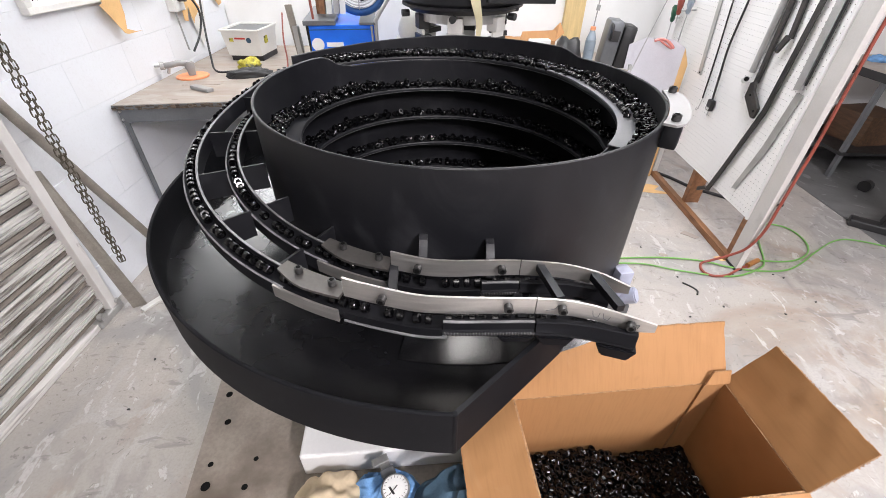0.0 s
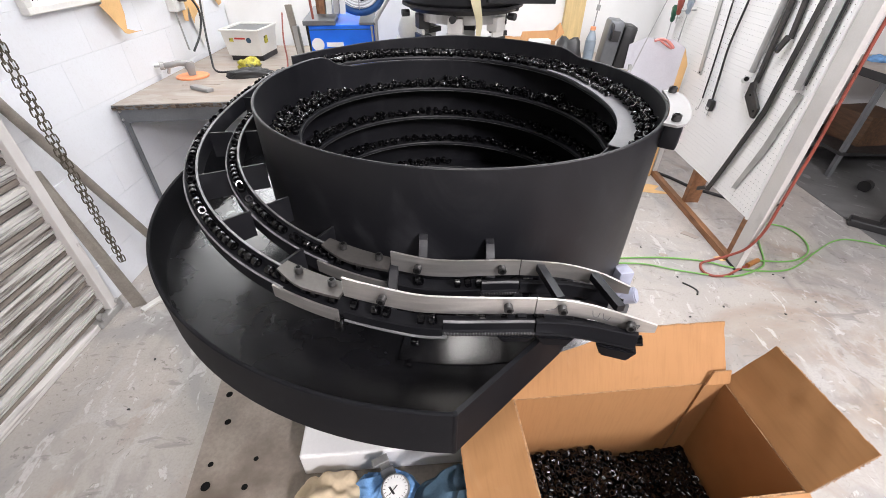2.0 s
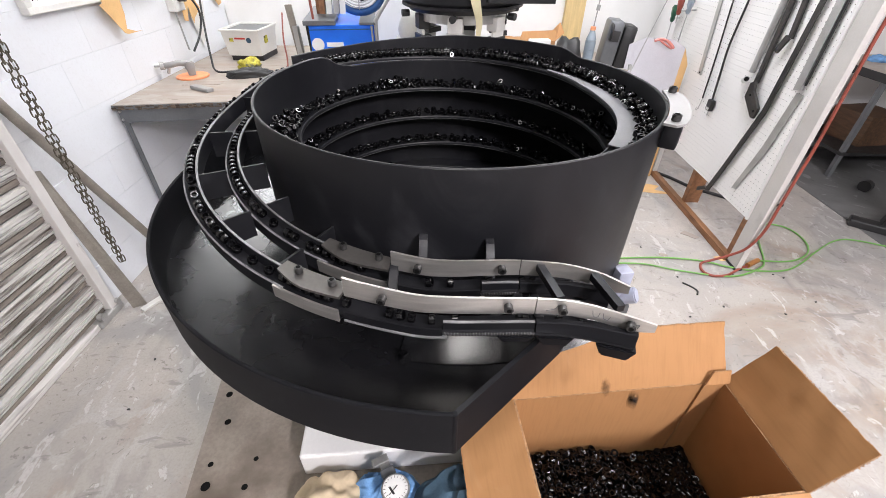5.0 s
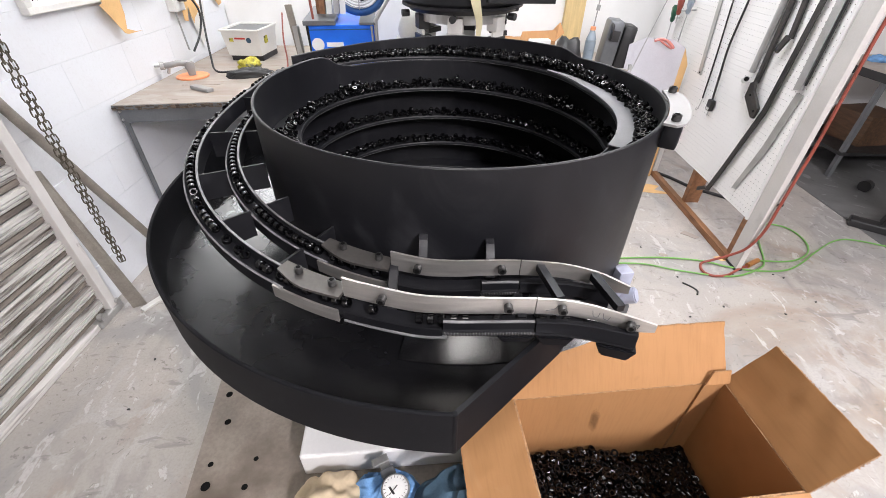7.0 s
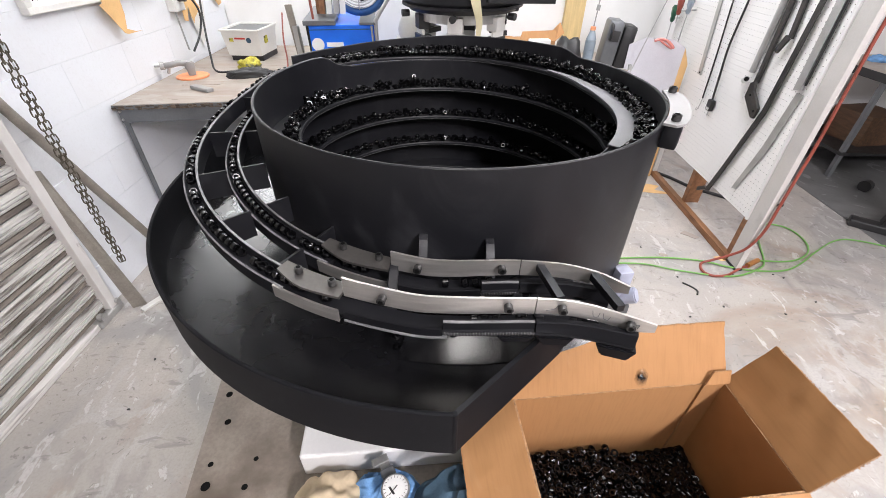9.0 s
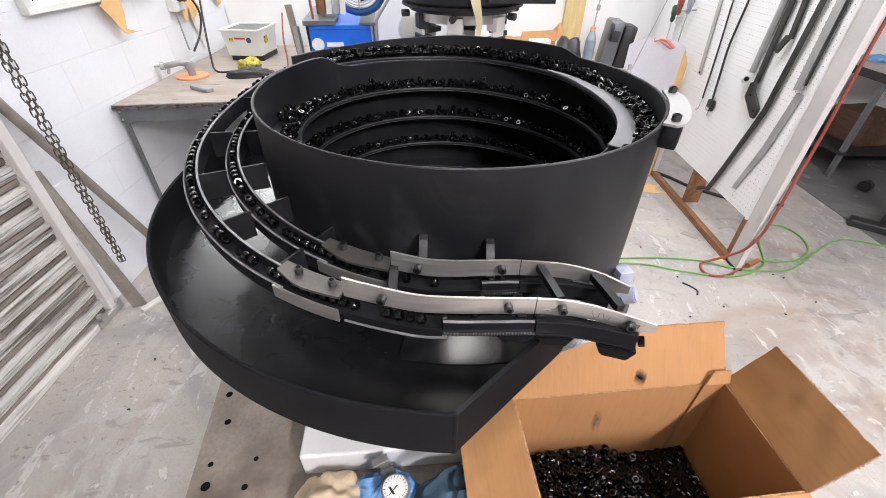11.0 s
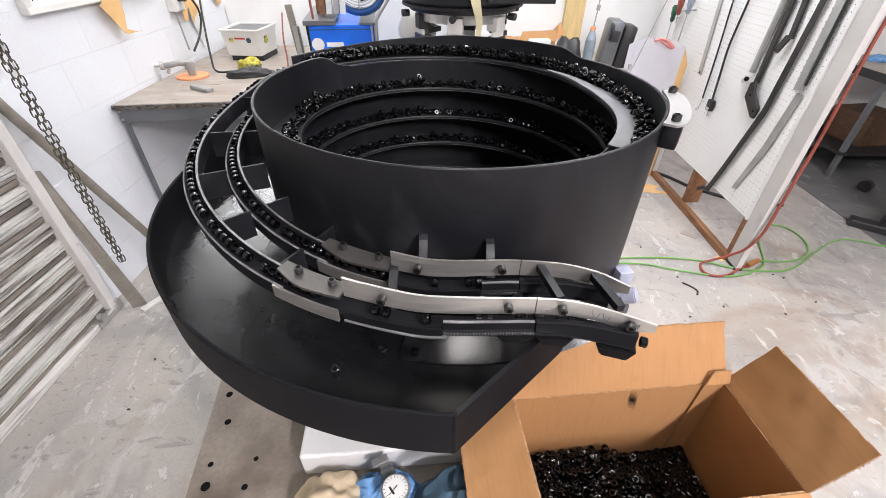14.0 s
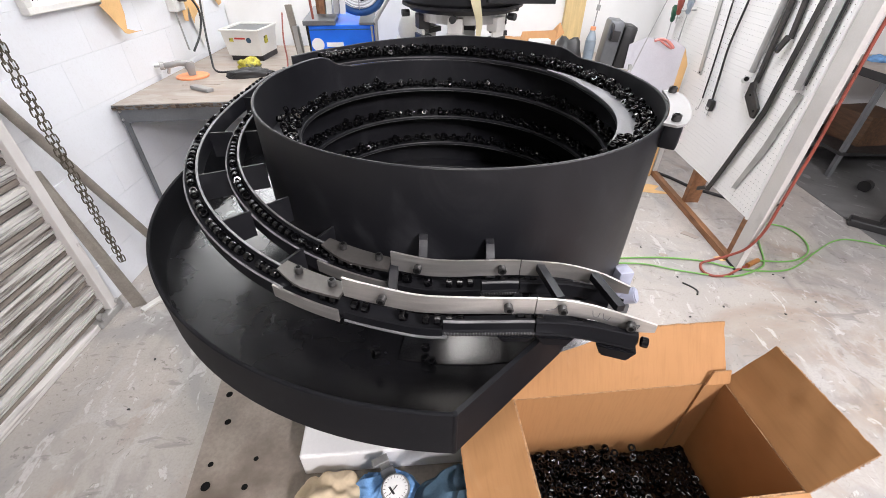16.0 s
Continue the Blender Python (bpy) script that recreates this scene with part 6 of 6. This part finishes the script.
def cluster_mesh(seed, count, r0, r1, stack, width=6.4, gap=(0.0, 0.0)):
    """A handful of rings on one short sector of the track, round the bowl's axis at angle 0."""
    g = random.Random(seed)
    bm = bmesh.new()
    placed = []
    for i in range(count * 12):
        if len(placed) >= count:
            break
        r, a = g.uniform(r0, r1), g.uniform(-width / 2, width / 2)
        if gap[0] < r < gap[1]:
            continue
        p = Vector((r * math.cos(radians(a)), r * math.sin(radians(a)), 0))
        low = [q for q in placed if (q.xy - p.xy).length < 0.0074]
        lvl = 0 if not low else 1
        if lvl and (g.random() > stack or any((q.xy - p.xy).length < 0.0074 and q.z > 0.008 for q in low)):
            continue
        p.z = 0.0046 + 0.0074 * lvl + g.uniform(-0.0006, 0.001)
        placed.append(p)
        ring_mesh(bm, Matrix.Translation(p) @ rand_turn(g, 0.35), seg=11)
    me = bpy.data.meshes.new("ring_cluster")
    bmesh.ops.recalc_face_normals(bm, faces=bm.faces)
    bm.to_mesh(me)
    bm.free()
    me.materials.append(M["ring"])
    me.shade_smooth()
    me.set_sharp_from_angle(angle=radians(35))
    return me


thick = [cluster_mesh(i, 14, 0.2765, 0.2985, 0.6) for i in range(9)]
lanes = [cluster_mesh(80 + i, 10, 0.2575, 0.2985, 0.0, gap=(0.267, 0.2915)) for i in range(9)]
full = [cluster_mesh(20 + i, 17, 0.2575, 0.2965, 0.3) for i in range(9)]
thin = [cluster_mesh(40 + i, 7, 0.2575, 0.276, 0.2) for i in range(9)]
sparse = [cluster_mesh(60 + i, 5, 0.2565, 0.278, 0.2) for i in range(9)]
g = random.Random(11)
u = 507.0
while u > -1010:
    kind = lanes if 392 < u else thick if 178 < u else full if 125 < u else thin if -250 < u else sparse
    if kind is thin and g.random() < 0.1:
        kind = full
    ob = tagged(new("ring_cluster", g.choice(kind)), "cluster of small glossy black rings riding the bowl track", "rings", kind="stuff")
    RINGS_BOWL.append((ob, u, g.uniform(-0.6, 0.6)))
    u -= 6.2

rm = bmesh.new()
ring_mesh(rm, Matrix.Identity(4), seg=20)
first = tagged(part("ring", rm, "ring", None, "", 35), "small glossy black ring riding the discharge rail", "ring", "rings on the rails")
first_used = False
LANE_V, RAIL_V, GAP = 0.050, 0.075, 0.150


def lane(path, off):
    head = arc(lambda a: lip_r(a) + off, 310, 494, lambda a: track_z(a) + 0.0075, 4.0)
    return head + list(path)


LANES = []
for path, cl, off in ((outer_path, outer_cl, 0.036), (inner_path, inner_cl, 0.014)):
    full_path = lane(path, off)
    fc = cum(full_path)
    join = fc[-1] - cl[-1]
    LANES.append((full_path, fc, join, join + near_angle(path, cl, 244.5)))

for k, (fp, fc, join, sp) in enumerate(LANES):
    tau = fc[-1] - join
    tau = (tau) / RAIL_V - 0.3
    while tau > -15.6:
        tau -= GAP * (1.0 if g.random() < 0.72 else g.uniform(1.3, 2.6))
        if first_used:
            ob = first.copy()
            scene.collection.objects.link(ob)
        else:
            ob, first_used = first, True
        RINGS_RAIL.append((ob, k, tau, g.random(), g.random(), g.random(), g.random()))


def drop(p, v, ground, t):
    """Where a thing is t seconds after it leaves p at speed v; it lands at ground."""
    q = p + v * t + Vector((0, 0, -4.905 * t * t))
    return q if q.z > ground else None


def motions():
    # the bowl's rings climb the helix as rigid clusters
    for i, (ob, u0, jit) in enumerate(RINGS_BOWL):
        rows = []
        leave = (506.0 - u0 - jit) / SPEED
        for j in range(17):
            t = float(j)
            if t >= leave:
                break
            a = u0 + jit + SPEED * t
            shift = lip_r(a) - 0.25
            c = Vector((math.cos(radians(a)), math.sin(radians(a)), 0)) * shift
            rows.append((t, pose(BX + c.x, BY + c.y, track_z(a) + 0.001, 0, 0, a)))
        if leave < 16.0:
            # past the mouth: over the edge and down to the tray behind the bowl
            t0 = max(leave, 0.0)
            if not rows or t0 - rows[-1][0] > 0.05:
                a = 506.0
            spot = 108 + (i * 17) % 36
            for dt, rad, z, a in ((0.1, 0.085, track_z(506) - 0.02, 144), (0.3, 0.10, TRAY_Z + 0.01, 143), (0.9, 0.05 + 0.06 * ((i * 7) % 10) / 10, TRAY_Z + 0.002, spot)):
                if t0 + dt < 15.9:
                    c = Vector((math.cos(radians(a)), math.sin(radians(a)), 0)) * rad
                    rows.append((t0 + dt, pose(BX + c.x, BY + c.y, z, 0, 0, a)))
            rows.append((16.0, rows[-1][1]))
        if rows[0][0] > 0:
            rows.insert(0, (0.0, rows[0][1]))
        walk(ob, rows)

    # single rings: along the rails, some over the side into the tray, the rest into the box
    boxm = carton.matrix_world
    for ob, k, tau0, r1, r2, r3, r4 in RINGS_RAIL:
        fp, fc, join, sp = LANES[k]
        falls = r1 < 0.42
        s_end = sp + 0.005 + 0.06 * r2 if falls else fc[-1] + 0.004
        t_end = (s_end - join) / RAIL_V - tau0
        rows = []

        def at(t):
            tau = tau0 + t
            s = join + tau * (LANE_V if tau < 0 else RAIL_V)
            p, w = along(fp, fc, s)
            heading = math.degrees(math.atan2(w.y, w.x))
            if s > sp + 0.02:
                return pose(p.x, p.y, p.z - 0.002, 0, 90 if r4 < 0.6 else 70, heading), p, w
            tilt = 90 if r4 < 0.7 else 62 if r4 < 0.85 else 25
            return pose(p.x, p.y, p.z, 0, tilt, heading), p, w
        t = 0.0
        while t < min(16.0, t_end):
            rows.append((t, at(t)[0]))
            t += 0.5
        if t_end >= 16.0:
            rows.append((16.0, at(16.0)[0]))
        else:
            te = max(0.0, t_end)
            m, p, w = at(te)
            if not rows or te - rows[-1][0] > 0.04:
                rows.append((te, m))
            o = Vector((w.y, -w.x, 0)).normalized()
            if falls:
                v, ground = w * 0.08 + o * (0.12 + 0.25 * r3), TRAY_Z + 0.005
            else:
                v, ground = w * 0.10 + Vector((0.02 * (r3 - 0.5), 0.03 * (r2 - 0.5), 0)), TAB + 0.06
            dt = 0.0667
            while te + dt < 15.93:
                q = drop(p, v, ground, dt)
                if q is None:
                    break
                rows.append((te + dt, Matrix.Translation(q) @ Euler((1.5 + 9 * dt * r2, 5 * dt * r3, r4 * 6 + 4 * dt)).to_matrix().to_4x4()))
                dt += 0.0667
            land = te + dt
            q0 = p + v * dt
            if falls:
                rest = polar(0.314 + 0.016 * r2, 262 + 20 * r4, TRAY_Z + 0.036 - 0.009 * r2 + 0.007 * (r3 > 0.7))
                way_out = q0.lerp(rest, 0.25)
                stops = ((0.0, Vector((q0.x, q0.y, ground)), 0.4), (0.10, Vector((way_out.x, way_out.y, ground + 0.022)), 1.2), (0.25, Vector((q0.x, q0.y, 0)).lerp(Vector((rest.x, rest.y, 0)), 0.55) + Vector((0, 0, ground + 0.002)), 0.3), (0.6 + 0.4 * r3, rest, 0.0))
            else:
                rest = boxm @ Vector((0.02 + 0.18 * r4, -0.015 - 0.12 * r3, 0.06))
                stops = ((0.0, Vector((q0.x, q0.y, ground)), 0.9), (0.10, Vector((q0.x, q0.y, 0)).lerp(Vector((rest.x, rest.y, 0)), 0.5) + Vector((0, 0, ground + 0.012)), 1.5), (0.22, rest, 0.5))
            for d2, q, rx in stops:
                if land + d2 < 15.93:
                    rows.append((land + d2, Matrix.Translation(q) @ Euler((rx, 0.3 * r2, r4 * 6)).to_matrix().to_4x4()))
            rows.append((16.0, rows[-1][1]))
        walk(ob, rows)


motions()
